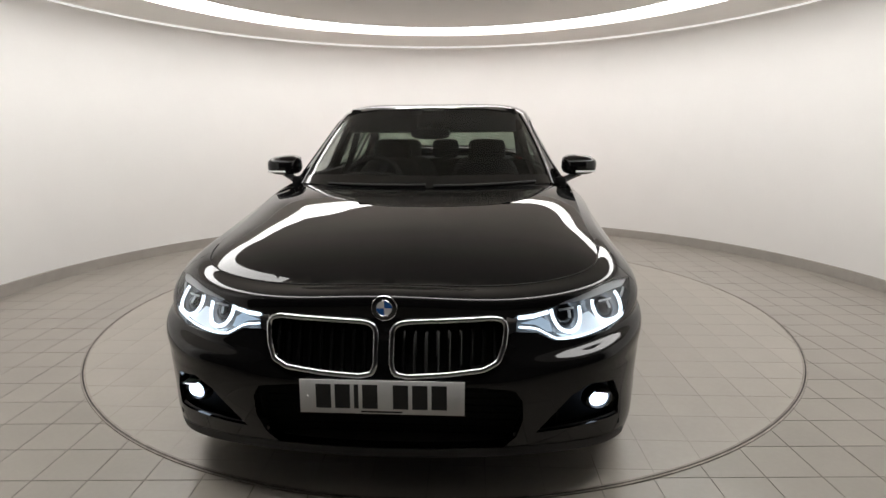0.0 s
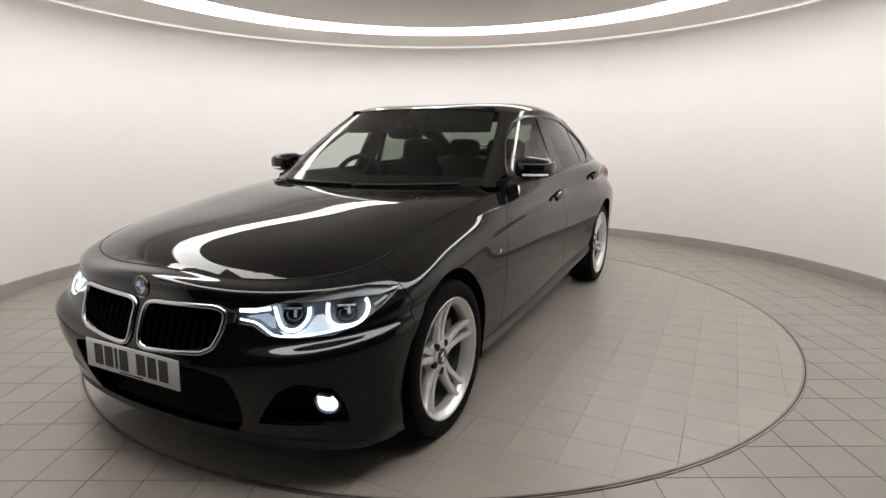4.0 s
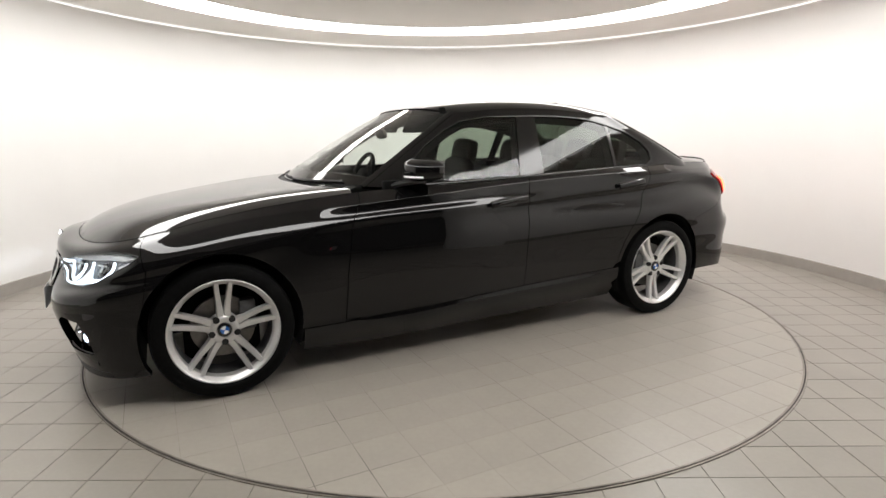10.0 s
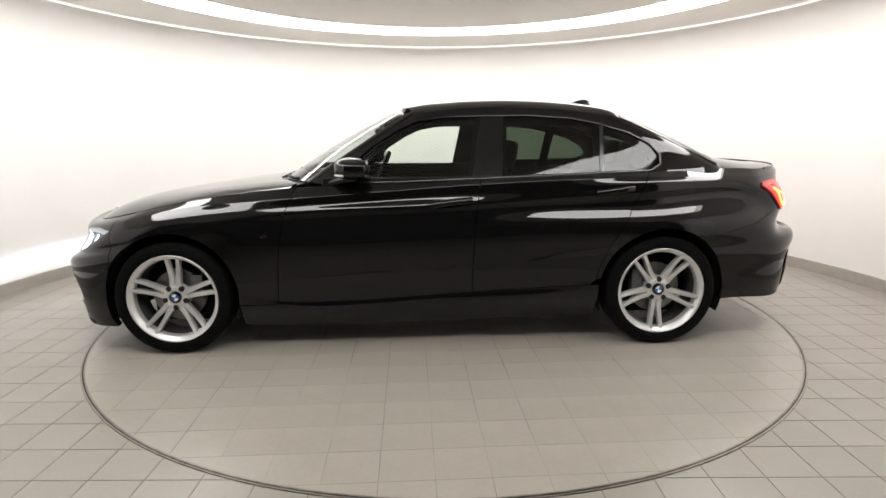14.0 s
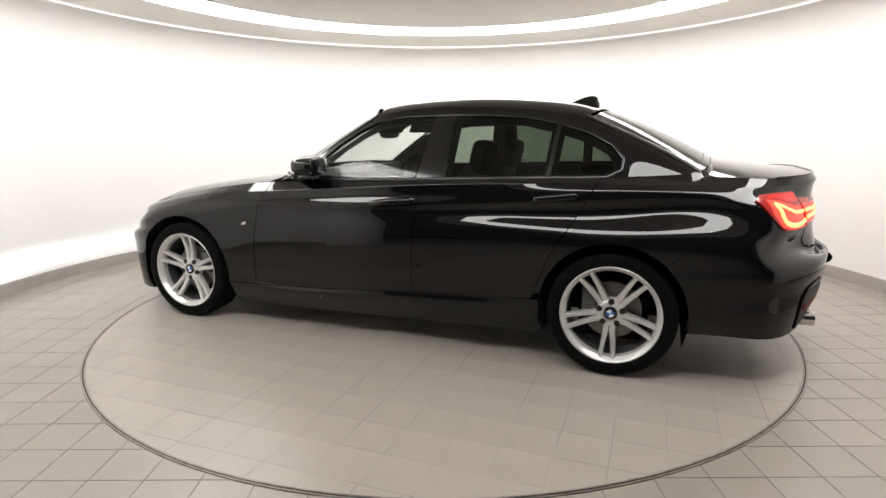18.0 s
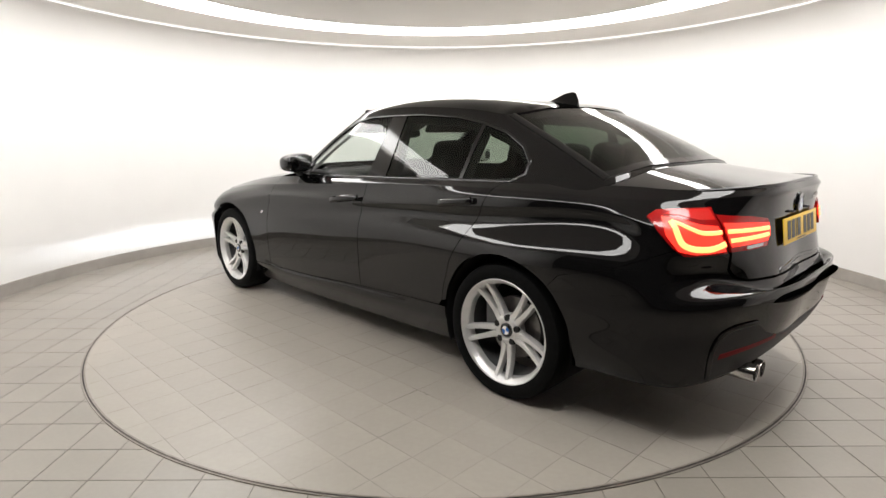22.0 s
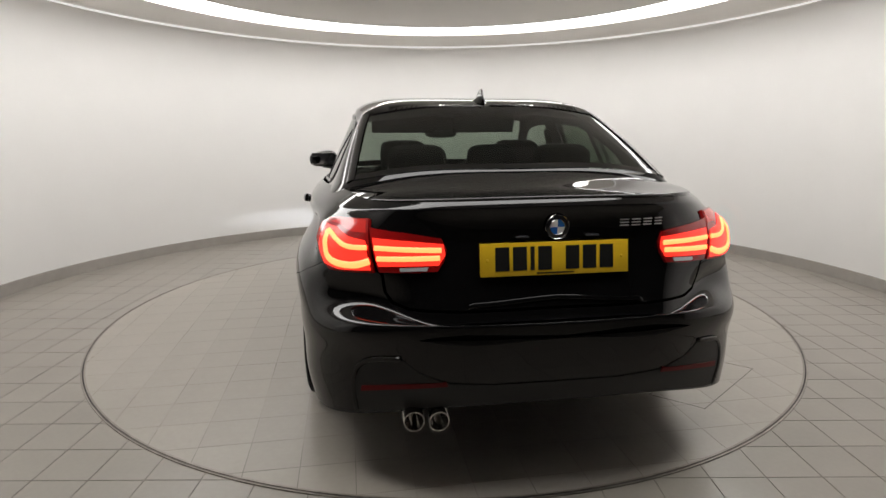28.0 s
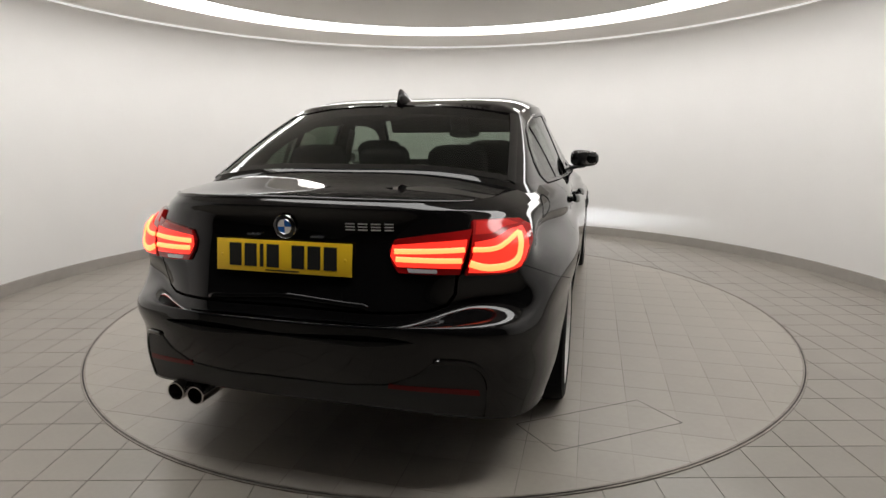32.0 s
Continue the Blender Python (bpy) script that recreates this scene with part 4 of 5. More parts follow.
def smooth_loop(sv, rounds=2, closed=True):
    """Rounds the corners of a line."""
    for _ in range(rounds):
        res = [] if closed else [sv[0]]
        for i in range(len(sv) if closed else len(sv) - 1):
            a, b = sv[i], sv[(i + 1) % len(sv)]
            res += [(a[0] * .75 + b[0] * .25, a[1] * .75 + b[1] * .25), (a[0] * .25 + b[0] * .75, a[1] * .25 + b[1] * .75)]
        sv = res if closed else res + [sv[-1]]
    return sv


def facing(loft, s, v, lift, side=1):
    """A pose on the surface: z out of it, y up it."""
    ps, pv, n = loft.frames(s, v)
    X = loft.pts(s, v)[0] + n[0] * lift
    z = Vector(n[0] * (1, side, 1)).normalized()
    y = Vector((0, 0, 1)) - z * z.z
    y.normalize()
    x = y.cross(z)
    m = Matrix((x, y, z)).transposed().to_4x4()
    m.translation = Vector(X * (1, side, 1))
    return m


def super_blob(size, power=2.6, n=20, m=12):
    """A rounded box, like a pebble."""
    bm = bmesh.new()
    e = 2 / power

    def sg(c):
        return math.copysign(abs(c) ** e, c)
    rows = []
    for i in range(1, m):
        b = math.pi * (i / m - 0.5)
        rows.append([bm.verts.new((size[0] / 2 * sg(math.cos(b)) * sg(math.cos(a)), size[1] / 2 * sg(math.cos(b)) * sg(math.sin(a)), size[2] / 2 * sg(math.sin(b))))
                     for a in (2 * math.pi * k / n for k in range(n))])
    lo, hi = bm.verts.new((0, 0, -size[2] / 2)), bm.verts.new((0, 0, size[2] / 2))
    for p, q in zip(rows, rows[1:]):
        for k in range(n):
            bm.faces.new((p[k], p[(k + 1) % n], q[(k + 1) % n], q[k]))
    for k in range(n):
        bm.faces.new((lo, rows[0][(k + 1) % n], rows[0][k]))
        bm.faces.new((hi, rows[-1][k], rows[-1][(k + 1) % n]))
    return bm


def roundel(name, m, r, parent):
    """A round badge: a bright rim, a dark ring and four quarters, two blue and two white."""
    b = part(name, lathe([(.0001, .003), (r * .60, .003), (r * .94, .003), (r, .0015), (r, -.004)], 40, axis="z"), BADGE_BLACK, parent, "round enamel badge", at=m)
    part("badge_rim", lathe([(r * .955, .003), (r * .985, .0042), (r * 1.01, .003), (r * 1.01, -.003)], 40, axis="z"), CHROME, b, "chrome rim")
    part("badge_ring", lathe([(r * .60, .0032), (r * .625, .0045), (r * .65, .0032)], 40, axis="z"), CHROME, b, "chrome inner ring")
    for k in range(4):
        bm = bmesh.new()
        c = bm.verts.new((0, 0, .0038))
        rv = [bm.verts.new((r * .60 * math.cos(a), r * .60 * math.sin(a), .0038)) for a in (radians(90 * k + 15 * j) for j in range(7))]
        for p, q2 in zip(rv, rv[1:]):
            bm.faces.new((c, p, q2))
        part("badge_quarter", bm, BLUE if k % 2 == 0 else WHITE, b, "blue quarter" if k % 2 == 0 else "white quarter", smooth=False)
    return b


# grille
kid_loop = smooth_loop(kid, 1)
for side in (1, -1):
    g = put("kidney_grille", None, car, "chrome-framed black kidney grille")
    bar_on("chrome_frame", body, kid_loop, 0.0095, CHROME, side, g, 0.004, 0.8, True, "chrome frame", 10)
    for i in range(9):
        y = 0.062 + 0.036 * i
        lo_z = .503 + max(0, (y - .20)) ** 2 * .9
        # each slat curves back into the opening at its upper end
        line = body.path([("y", y, lo_z + (.662 - lo_z) * k / 14) for k in range(15)], (0, .8), 0.04, closed=False)
        X, N = on_surface(body, line, -0.009, side)
        X = X - N * (0.026 * np.clip((X[:, 2:3] - .604) / .056, 0, None) ** 2)
        part("slat", tube(X, 0.0075, 8, False, 2.0, N), GLOSS, g)
    bar_on("lower_bar", body, body.path([("y", .05, .488), ("y", .20, .494), ("y", .34, .530)], (0, .8), closed=False), 0.006, GLOSS, side, g, 0.004)
    tip = [(.384, .640), (.400, .646), (.418, .652), (.420, .690), (.402, .694), (.386, .698)]
    patch_on("grille_bracket", body, tip, CHROME, side, g, 0.003, 0.006, "chrome bracket")
rad = bmesh.new()
box(rad, (.06, 1.44, .36), (1.88, 0, .37), .01)
box(rad, (.05, 1.14, .27), (1.985, 0, .285), .01)
for side in (1, -1):
    patch_on("front_lip", body, [(0.0, .004), (.45, .004), (.72, .004), (.90, .004), (.90, .045), (.72, .055), (.45, .058), (0.0, .058)], TRIM, side, car, 0.002, 0.004, "black plastic front lip")
part("radiator", rad, CAVITY, car, "dark radiator block")
mesh_bm = bmesh.new()
for i in range(10):
    box(mesh_bm, (.012, .90 - .02 * abs(i - 4), .010), (2.010, 0, .215 + .026 * i), .003)
for i in range(17):
    box(mesh_bm, (.008, .006, .25), (2.008, -.40 + .05 * i, .33), .002)
part("lower_grille", mesh_bm, CAVITY, car, "black plastic lower grille")

roundel("front_badge", facing(body, 0.0, body.find(0, .702, (1, 2), (0, .3))[1], 0.001), .041, car)


def number_plate(name, m, mat, label):
    pl = bmesh.new()
    box(pl, (.52, .111, .004), (0, 0, 0), .0018)
    p = part(name, pl, mat, car, label, at=m)
    x = -.208
    for k in range(7):
        if k == 4:
            x += .036
        w = .014 if k == 2 else .048
        bm = bmesh.new()
        box(bm, (w, .079, .0012), (x + w / 2, 0.002, .0026))
        part("plate_bar", bm, INK, p, "plain black bar", smooth=False)
        x += w + .0125
    bm = bmesh.new()
    box(bm, (.13, .005, .001), (0, -.048, .0024))
    part("plate_line", bm, INK, p, "thin dark line", smooth=False)
    for sx in (-.236, .236):
        part("screw", lathe([(.0001, .004), (.004, .0036), (.0055, .002)], 12, axis="z"), mat, p, at=Matrix.Translation((sx, .0, .001)))
    return p


number_plate("front_plate", Matrix.Translation((2.190, -.004, .433)) @ Euler((radians(90), 0, radians(90))).to_matrix().to_4x4() @ pose(0, 0, 0, -2), PLATE_WHITE, "white number plate with plain black bars")
number_plate("rear_plate", Matrix.Translation((-2.362, .008, .836)) @ Euler((radians(90), 0, radians(-90))).to_matrix().to_4x4() @ pose(0, 0, 0, -7) @ Matrix.Diagonal((.98, .99, 1, 1)), PLATE_YELLOW, "yellow number plate with plain black bars")

# headlamps
for side in (1, -1):
    h = put("headlamp", None, car, "lit twin-ring headlamp with clear lens")
    patch_on("lamp_bowl", body, LAMP, LAMP_GREY, side, h, -0.036, 0.0, "smoked lamp bowl")
    patch_on("lit_base", body, [(.575, .632), (.60, .616), (.672, .609), (.804, .605), (.90, .602), (.84, .612), (.76, .632), (.715, .665), (.690, .665), (.672, .632), (.63, .618)], LED_SOFT, side, h, -0.024, 0.006, "softly lit chamber floor")
    patch_on("lit_base", body, [(.445, .672), (.497, .664), (.545, .640), (.560, .640), (.545, .668), (.52, .680)], LED_DIM, side, h, -0.024, 0.006, "softly lit chamber tip")
    patch_on("eyelid", body, [(.54, .716), (.60, .735), (.692, .748), (.77, .752), (.85, .750), (.93, .722), (1.005, .694), (.93, .690), (.86, .702), (.799, .707), (.704, .708), (.60, .712)], LAMP_SILVER, side, h, -0.010, 0.012, "pale upper blade")
    patch_on("side_fin", body, [(.905, .665), (.955, .682), (.965, .676), (.915, .656)], LAMP_SILVER, side, h, -0.016, 0.006, "pale fin")
    rings = ([(.545, .700), (.552, .682), (.561, .665), (.581, .642), (.605, .630), (.628, .626), (.650, .630), (.663, .645), (.667, .665), (.660, .690)],
             [(.722, .696), (.724, .680), (.732, .660), (.751, .638), (.785, .620), (.815, .612), (.850, .606), (.872, .608), (.885, .625), (.887, .645), (.880, .668), (.864, .690)])
    for line, (cs, cv) in zip(rings, ((.610, .674), (.800, .660))):
        bar_on("light_ring", body, smooth_loop(line, 2, False), 0.0066, LED_WHITE, side, h, -0.014, 0.7, False, "glowing white open ring")
        m = facing(body, cs, cv, -0.032, side)
        part("projector", lathe([(.0001, .020), (.012, .0185), (.022, .013), (.032, .004), (.0325, -.004)], 24, axis="z"), GLOSS, h, "dark projector lens", at=m)
        part("projector_bezel", lathe([(.0325, .002), (.036, .008), (.040, .002), (.040, -.006)], 24, axis="z"), LAMP_DARK, h, at=m)
        shade = bmesh.new()
        box(shade, (.060, .007, .006), (0, .020, .020), .002)
        box(shade, (.010, .026, .005), (.008, .002, .021), .002)
        part("projector_shutter", shade, LAMP_SILVER, h, at=m)
    bar_on("light_strip", body, [(.429, .690), (.481, .690), (.532, .696)], 0.0068, LED_WHITE, side, h, -0.010, 0.8, False, "white light strip")
    bar_on("light_strip", body, dense(smooth_loop([(.432, .664), (.493, .655), (.535, .632), (.574, .612), (.672, .602), (.804, .600), (.930, .600)], 1, False)), 0.0036, LED_WHITE, side, h, -0.010, 0.8, False, "white light strip")
    ln = patch_on("lens", body, inset(body, dense(LAMP, 0.03, True), 0.002), LENS, side, h, 0.0, 0.0, "clear lens")
    ln.visible_shadow = False
    bar_on("lamp_edge", body, dense(LAMP, 0.03, True), 0.003, GLOSS, side, h, -0.001, 0.8, True)

    f = put("fog_lamp", None, car, "lit round fog lamp in the bumper corner")
    m = Matrix.Translation((1.975, side * .715, .342)) @ Euler((radians(90), 0, radians(90 + side * 18))).to_matrix().to_4x4() @ Matrix.Diagonal((1, .82, 1, 1))
    part("fog_lens", lathe([(.0001, .014), (.016, .012), (.028, .007), (.035, -.002)], 28, axis="z"), LED_FOG, f, "glowing bluish-white lens", at=m)
    # added emitter above the lens; the dark plates round it shape its beam
    fog_m = Matrix.Translation((1.984, side * .718, .381)) @ Euler((0, 0, radians(side * 12))).to_matrix().to_4x4() @ pose(0, 0, 0, 0, 6.5)
    em = bmesh.new()
    box(em, (.002, .044, .002), (0, 0, 0))
    part("fog_beam", em, FOG_BEAM, f, "flat emitter added to throw the wall beam", at=fog_m, smooth=False)
    slot = bmesh.new()
    box(slot, (.028, .050, .001), (.011, 0, .0018), .0003)
    box(slot, (.028, .050, .001), (.011, 0, -.0028), .0003)
    box(slot, (.001, .050, .006), (-.003, 0, -.0005), .0003)
    for yy in (-.0245, .0245):
        box(slot, (.020, .001, .006), (.007, yy, -.0005), .0003)
    part("beam_shaper", slot, GAP, f, at=fog_m, smooth=False)
    part("fog_bezel", lathe([(.035, .000), (.041, .008), (.050, .004), (.058, -.02)], 28, axis="z"), GLOSS, f, "gloss black bezel", at=m)
    back = bmesh.new()
    box(back, (.05, .36, .24), (1.915, side * .62, .345), .01)
    part("intake_back", back, CAVITY, f)
    bar_on("intake_blade", body, dense(body.path([("y", .42, .245), ("y", .60, .262), ("y", .79, .268)], (.2, 1.2), closed=False)), 0.012, TRIM, side, f, -0.012, 0.5)
    bar_on("bonnet_seam", body, dense([(0.0, V_TOP), (.4, V_TOP), (.75, V_TOP), (s_top(1.62), V_TOP)], .03), .0026, GAP, side, car, 0.0006, 0.7, False, "dark bonnet shut line")
    patch_on("wing_badge", body, [(1.904, .500), (1.938, .500), (1.946, .507), (1.946, .511), (1.922, .511), (1.909, .505)], CHROME, side, fenders[0 if side > 0 else 1], 0.0008, 0.002, "small chrome wing badge")
    patch_on("badge_stripe", body, [(1.909, .502), (1.912, .502), (1.918, .508), (1.916, .508)], BADGE_RED, side, fenders[0 if side > 0 else 1], 0.002, 0.001, "red stripe")

# tail lamps
TAIL_OUT = [(4.893, .632), (4.95, .672), (5.05, .681), (5.134, .683), (5.228, .683), (5.262, .62), (5.290, .546), (5.225, .545), (5.111, .544), (5.055, .560), (4.965, .594)]
TAIL_IN = [(5.246, .650), (5.404, .636), (5.500, .622), (5.513, .592), (5.505, .566), (5.483, .547), (5.404, .545), (5.304, .547), (5.272, .61)]
for side in (1, -1):
    for nm, poly, par in (("tail_lamp", TAIL_OUT, quarters[0 if side > 0 else 1]), ("boot_lamp", TAIL_IN, lid_rear)):
        t_l = put(nm, shell(body, inset(body, dense(poly, 0.03, True), 0.002), RED_CASE, 0.010, 0.016, 0.03, 0.02, name=nm, turn=side < 0), car, "lit red tail lamp")
        if nm == "tail_lamp":
            arms = [[(5.045, .626), (5.09, .619), (5.135, .606), (5.178, .597), (5.22, .595), (5.264, .596)], [(5.045, .626), (5.075, .598), (5.095, .573), (5.137, .563), (5.20, .560), (5.24, .562), (5.276, .569)]]
            glow = [(4.99, .640), (5.09, .638), (5.18, .618), (5.252, .612), (5.280, .552), (5.16, .550), (5.085, .556), (5.02, .588)]
            widths = (.0085, .0115)
        else:
            arms = [[(5.290, .596), (5.40, .592), (5.496, .590)], [(5.300, .574), (5.40, .572), (5.490, .572)]]
            glow = [(5.276, .620), (5.40, .614), (5.503, .606), (5.507, .578), (5.485, .557), (5.305, .559)]
            widths = (.0085, .0085)
        patch_on("red_glow", body, glow, LED_RED_SOFT, side, t_l, 0.0125, 0.002, "glowing red panel")
        for line, wd in zip(arms, widths):
            bar_on("light_bar", body, smooth_loop(line, 2, False), wd, LED_RED, side, t_l, 0.0145, 0.35, False, "bright orange-red light bar")
        if nm == "tail_lamp":
            patch_on("upper_lens", body, [(5.00, .650), (5.06, .672), (5.22, .674), (5.245, .632), (5.18, .632), (5.09, .650)], RED_UPPER, side, t_l, 0.0120, 0.002, "translucent red upper lens")
        else:
            patch_on("clear_strip", body, [(5.37, .549), (5.45, .549), (5.455, .555), (5.37, .555)], LAMP_SILVER, side, t_l, 0.0122, 0.002, "pale reversing-light strip")

# boot details
roundel("rear_badge", facing(body, 5.88, body.find(0, .938, (1, 2), (5.6, 5.88))[1], 0.007), .041, lid_rear)
for i, w in enumerate((.033, .033, .033, .030)):
    y = -.236 - .043 * i
    sv = body.find(-y, .946, (1, 2), (5.2, 5.88))
    m = facing(body, sv[0], sv[1], 0.003, -1)
    mk = bmesh.new()
    for zz in (-.010, 0.0, .010):
        box(mk, (w, .0042, .003), (0, zz, 0), .001)
    part("model_mark", mk, ALLOY, lid_rear, "small chrome bars", at=m)
for side in (1, -1):
    bar_on("lid_lip", body, dense([(5.13, V_TOP - .004), (5.3, V_TOP - .004), (5.6, V_TOP - .004), (5.88, V_TOP - .004)]), .007, PAINT, side, lid_rear, 0.001, 0.6)
    X, N = on_surface(body, dense([(5.56, .500), (5.60, .507), (5.88, .509)], 0.01), -0.001, side)
    X[:4] -= N[:4] * np.linspace(0.014, 0.0, 4)[:, None]
    part("lid_ledge", tube(X, .009, 8, False, 0.7, N), PAINT, lid_rear)
    patch_on("rear_reflector", body, [(5.225, .100), (5.32, .104), (5.50, .106), (5.505, .090), (5.32, .086), (5.22, .080)], REFLECTOR, side, car, 0.006, 0.006, "slim red reflector")
    patch_on("diffuser", body, [(5.205, .01), (5.195, .10), (5.205, .165), (5.235, .192), (5.28, .205), (5.36, .205), (5.41, .15), (5.50, .10), (5.66, .08), (5.88, .078), (5.88, .006)], TRIM, side, car, 0.003, 0.006, "black plastic diffuser")
    bar_on("vent_edge", body, smooth_loop([(5.196, .01), (5.188, .08), (5.196, .150), (5.225, .196), (5.27, .214), (5.36, .212)], 2, False), .009, PAINT, side, car, 0.004, 0.7, sink=0.018)
for y, z in ((.486, .296), (.401, .290)):
    pipe = lathe([(.028, -.20), (.0365, -.16), (.0365, .0), (.0355, .004), (.0318, .0035), (.0308, -.01), (.0298, -.12)], 32, axis="z")
    part("tailpipe", pipe, STEEL, car, "polished steel tailpipe", at=Matrix.Translation((-2.376, y, z)) @ Euler((0, radians(-90), 0)).to_matrix().to_4x4())
for y in (-.12, .12):
    lamp_bm = bmesh.new()
    box(lamp_bm, (.02, .045, .007), (-2.350, y, .908), .003)
    part("plate_lamp", lamp_bm, LAMP_DARK, lid_rear)
flap = [(4.40, .752), (4.475, .765), (4.62, .592), (4.52, .585)]
flap = smooth_loop(flap, 2)
bar_on("filler_flap_edge", body, flap, .0022, GAP, -1, quarters[1], 0.0006, 0.5, True, "seam of the fuel flap")

# mirrors, door handles, aerial
for side in (1, -1):
    door = doors_f[0 if side > 0 else 1]
    mir = put("door_mirror", None, car, "black door mirror with a pale indicator strip")
    bm = super_blob((.230, .205, .118), 3.0, 28, 16)
    for v in bm.verts:
        if v.co.x < 0:
            v.co.x *= 0.55
        v.co.z *= 1.0 - 0.18 * (v.co.y / .1 if side > 0 else -v.co.y / .1) * (1 if v.co.z > 0 else 0.2)
        v.co.x -= 0.25 * abs(v.co.y if side > 0 else -v.co.y) * (1 if v.co.y * side > 0 else 0)
    part("mirror_cap", bm, PAINT, mir, "gloss black mirror cap", at=Matrix.Translation((.355, side * .895, 1.052)))
    strip = [(.358 + .113 * max(0.0, .84 - abs((y - .895) / .1025) ** 3) ** (1 / 3) - .25 * max(0, y - .895), side * y, 1.018) for y in (.86, .89, .92, .945, .965, .980)]
    part("indicator_strip", tube(strip, .007, 8, flat=0.9), WHITE, mir, "pale indicator strip")
    gl = bmesh.new()
    box(gl, (.006, .165, .088), (.291, side * .895, 1.056), .002)
    part("mirror_glass", gl, CHROME, mir, "mirror glass")
    part("mirror_foot", tube([(.50, side * .780, .966), (.45, side * .82, .982), (.36, side * .89, .998)], .026, 10, flat=0.6), TRIM, mir, "black mirror foot")
    tri = cabin.path([("x", .475, .966), ("x", .36, .970), ("x", .365, 1.06), ("x", .395, 1.05)], GSPAN)
    put("mirror_triangle", shell(cabin, tri, TRIM, 0.002, 0.006, name="mirror_triangle", turn=side < 0), mir)
    for s0, s1, vv, dr in ((2.845, 3.092, .610, door), (3.805, 4.012, .622, doors_r[0 if side > 0 else 1])):
        mid = (s0 + s1) / 2
        # black patch on the flat door paints the shade of the handle cup
        cup = patch_on("handle_cup_shade", body, sv_ring(mid - .01, vv + .000, .092, .048, 0, 345, 23), GLOSS, side, dr, 0.0007, 0.003, "dark patch for the shade in the handle recess")
        line = [(s0 + (s1 - s0) * k / 12, vv - .010 + .020 * (k / 12)) for k in range(13)]
        X, N = on_surface(body, line, 0.0, side)
        lift = np.array([0.006 + 0.026 * math.sin(math.pi * min(1, max(0, (k + 1) / 14))) ** 0.5 for k in range(13)])
        part("door_handle", tube(X + N * lift[:, None], .0195, 14, False, 0.55, N), PAINT, dr, "gloss black door handle")
        part("lock_cap", super_blob((.045, .016, .026), 2.5, 14, 8), PAINT, dr, at=facing(body, s1 - .012, vv + .008, 0.008, side) @ pose(0, 0, 0, 90))

fin = bmesh.new()
rows = []
for i in range(13):
    t = i / 12
    x = -1.000 - .205 * t
    h = .074 * math.sin(math.pi * min(1, t * 0.62) * 0.86) ** 1.3 if t < .9 else .074 * (1 - (t - .9) * 5)
    w = .040 * math.sin(math.pi * (0.12 + .80 * t)) ** .6
    z0 = float(roof_z(np.array([x]), np.array([0.0]))[0]) - .004
    rows.append([fin.verts.new((x, w * a, z0 + max(h, .002) * b)) for a, b in ((-1, 0), (-.55, .25), (-.22, .62), (-.10, .95), (0, 1), (.10, .95), (.22, .62), (.55, .25), (1, 0))])
for a, b in zip(rows, rows[1:]):
    for k in range(8):
        fin.faces.new((a[k], a[k + 1], b[k + 1], b[k]))
fin.faces.new(rows[-1])
part("roof_aerial", fin, PAINT, car, "black shark-fin aerial")

# scuttle and wipers
cow = bmesh.new()
low_l, top_l = [], []
for k in range(-12, 13):
    u = k / 12
    y = .70 * u
    xh = .932 - .22 * abs(u) ** 2.2
    low_l.append(cow.verts.new((xh + .03, y, float(hood_z(np.array([xh]), np.array([y]))[0]) - .022)))
    sc = abs(u) * .775
    p = cabin.pts(sc, 0.0)[0]
    top_l.append(cow.verts.new((p[0] - .01, math.copysign(p[1], u), p[2] - .004)))
for k in range(24):
    cow.faces.new((low_l[k], low_l[k + 1], top_l[k + 1], top_l[k]))
part("scuttle", cow, TRIM, car, "black plastic scuttle panel")
for y0, y1 in ((-.52, .02), (.06, .60)):
    pts_w = []
    for k in range(9):
        y = y0 + (y1 - y0) * k / 8
        sc = float(np.interp(abs(y), cabin.pts(np.linspace(0, .78, 60), np.full(60, 0.02))[:, 1], np.linspace(0, .78, 60)))
        X, N = on_surface(cabin, [(sc, 0.010 + .004 * k / 8)], 0.008, 1 if y >= 0 else -1)
        pts_w.append(tuple(X[0]))
    part("wiper", tube(pts_w, .006, 6), TRIM, car, "black wiper blade")

# cabin
dash = super_blob((.50, 1.36, .24), 4.0, 36, 14)
part("dashboard", dash, DASH, car, "black dashboard", at=Matrix.Translation((.62, 0, .860)))
bin_b = super_blob((.16, .36, .08), 3.0)
part("instrument_hood", bin_b, DASH, car, at=Matrix.Translation((.46, -.36, .975)))
wheel_m = Matrix.Translation((.300, -.36, .925)) @ Euler((0, radians(66), 0)).to_matrix().to_4x4()
sw = put("steering_wheel", None, car, "black leather steering wheel")
part("wheel_rim", tube([(.182 * math.cos(a), .182 * math.sin(a), 0) for a in (2 * math.pi * k / 40 for k in range(40))], .0165, 10, True, 1.0, [(0, 0, 1)] * 40), LEATHER, sw, at=wheel_m)
hb = super_blob((.15, .16, .05), 2.6)
part("airbag", hb, DASH, sw, at=wheel_m)
for a in (90, 210, 330):
    part("wheel_spoke", tube([(.05 * math.cos(radians(a + 60)), .05 * math.sin(radians(a + 60)), 0), (.175 * math.cos(radians(a + 60)), .175 * math.sin(radians(a + 60)), 0)], .017, 8, flat=0.5), DASH, sw, at=wheel_m)


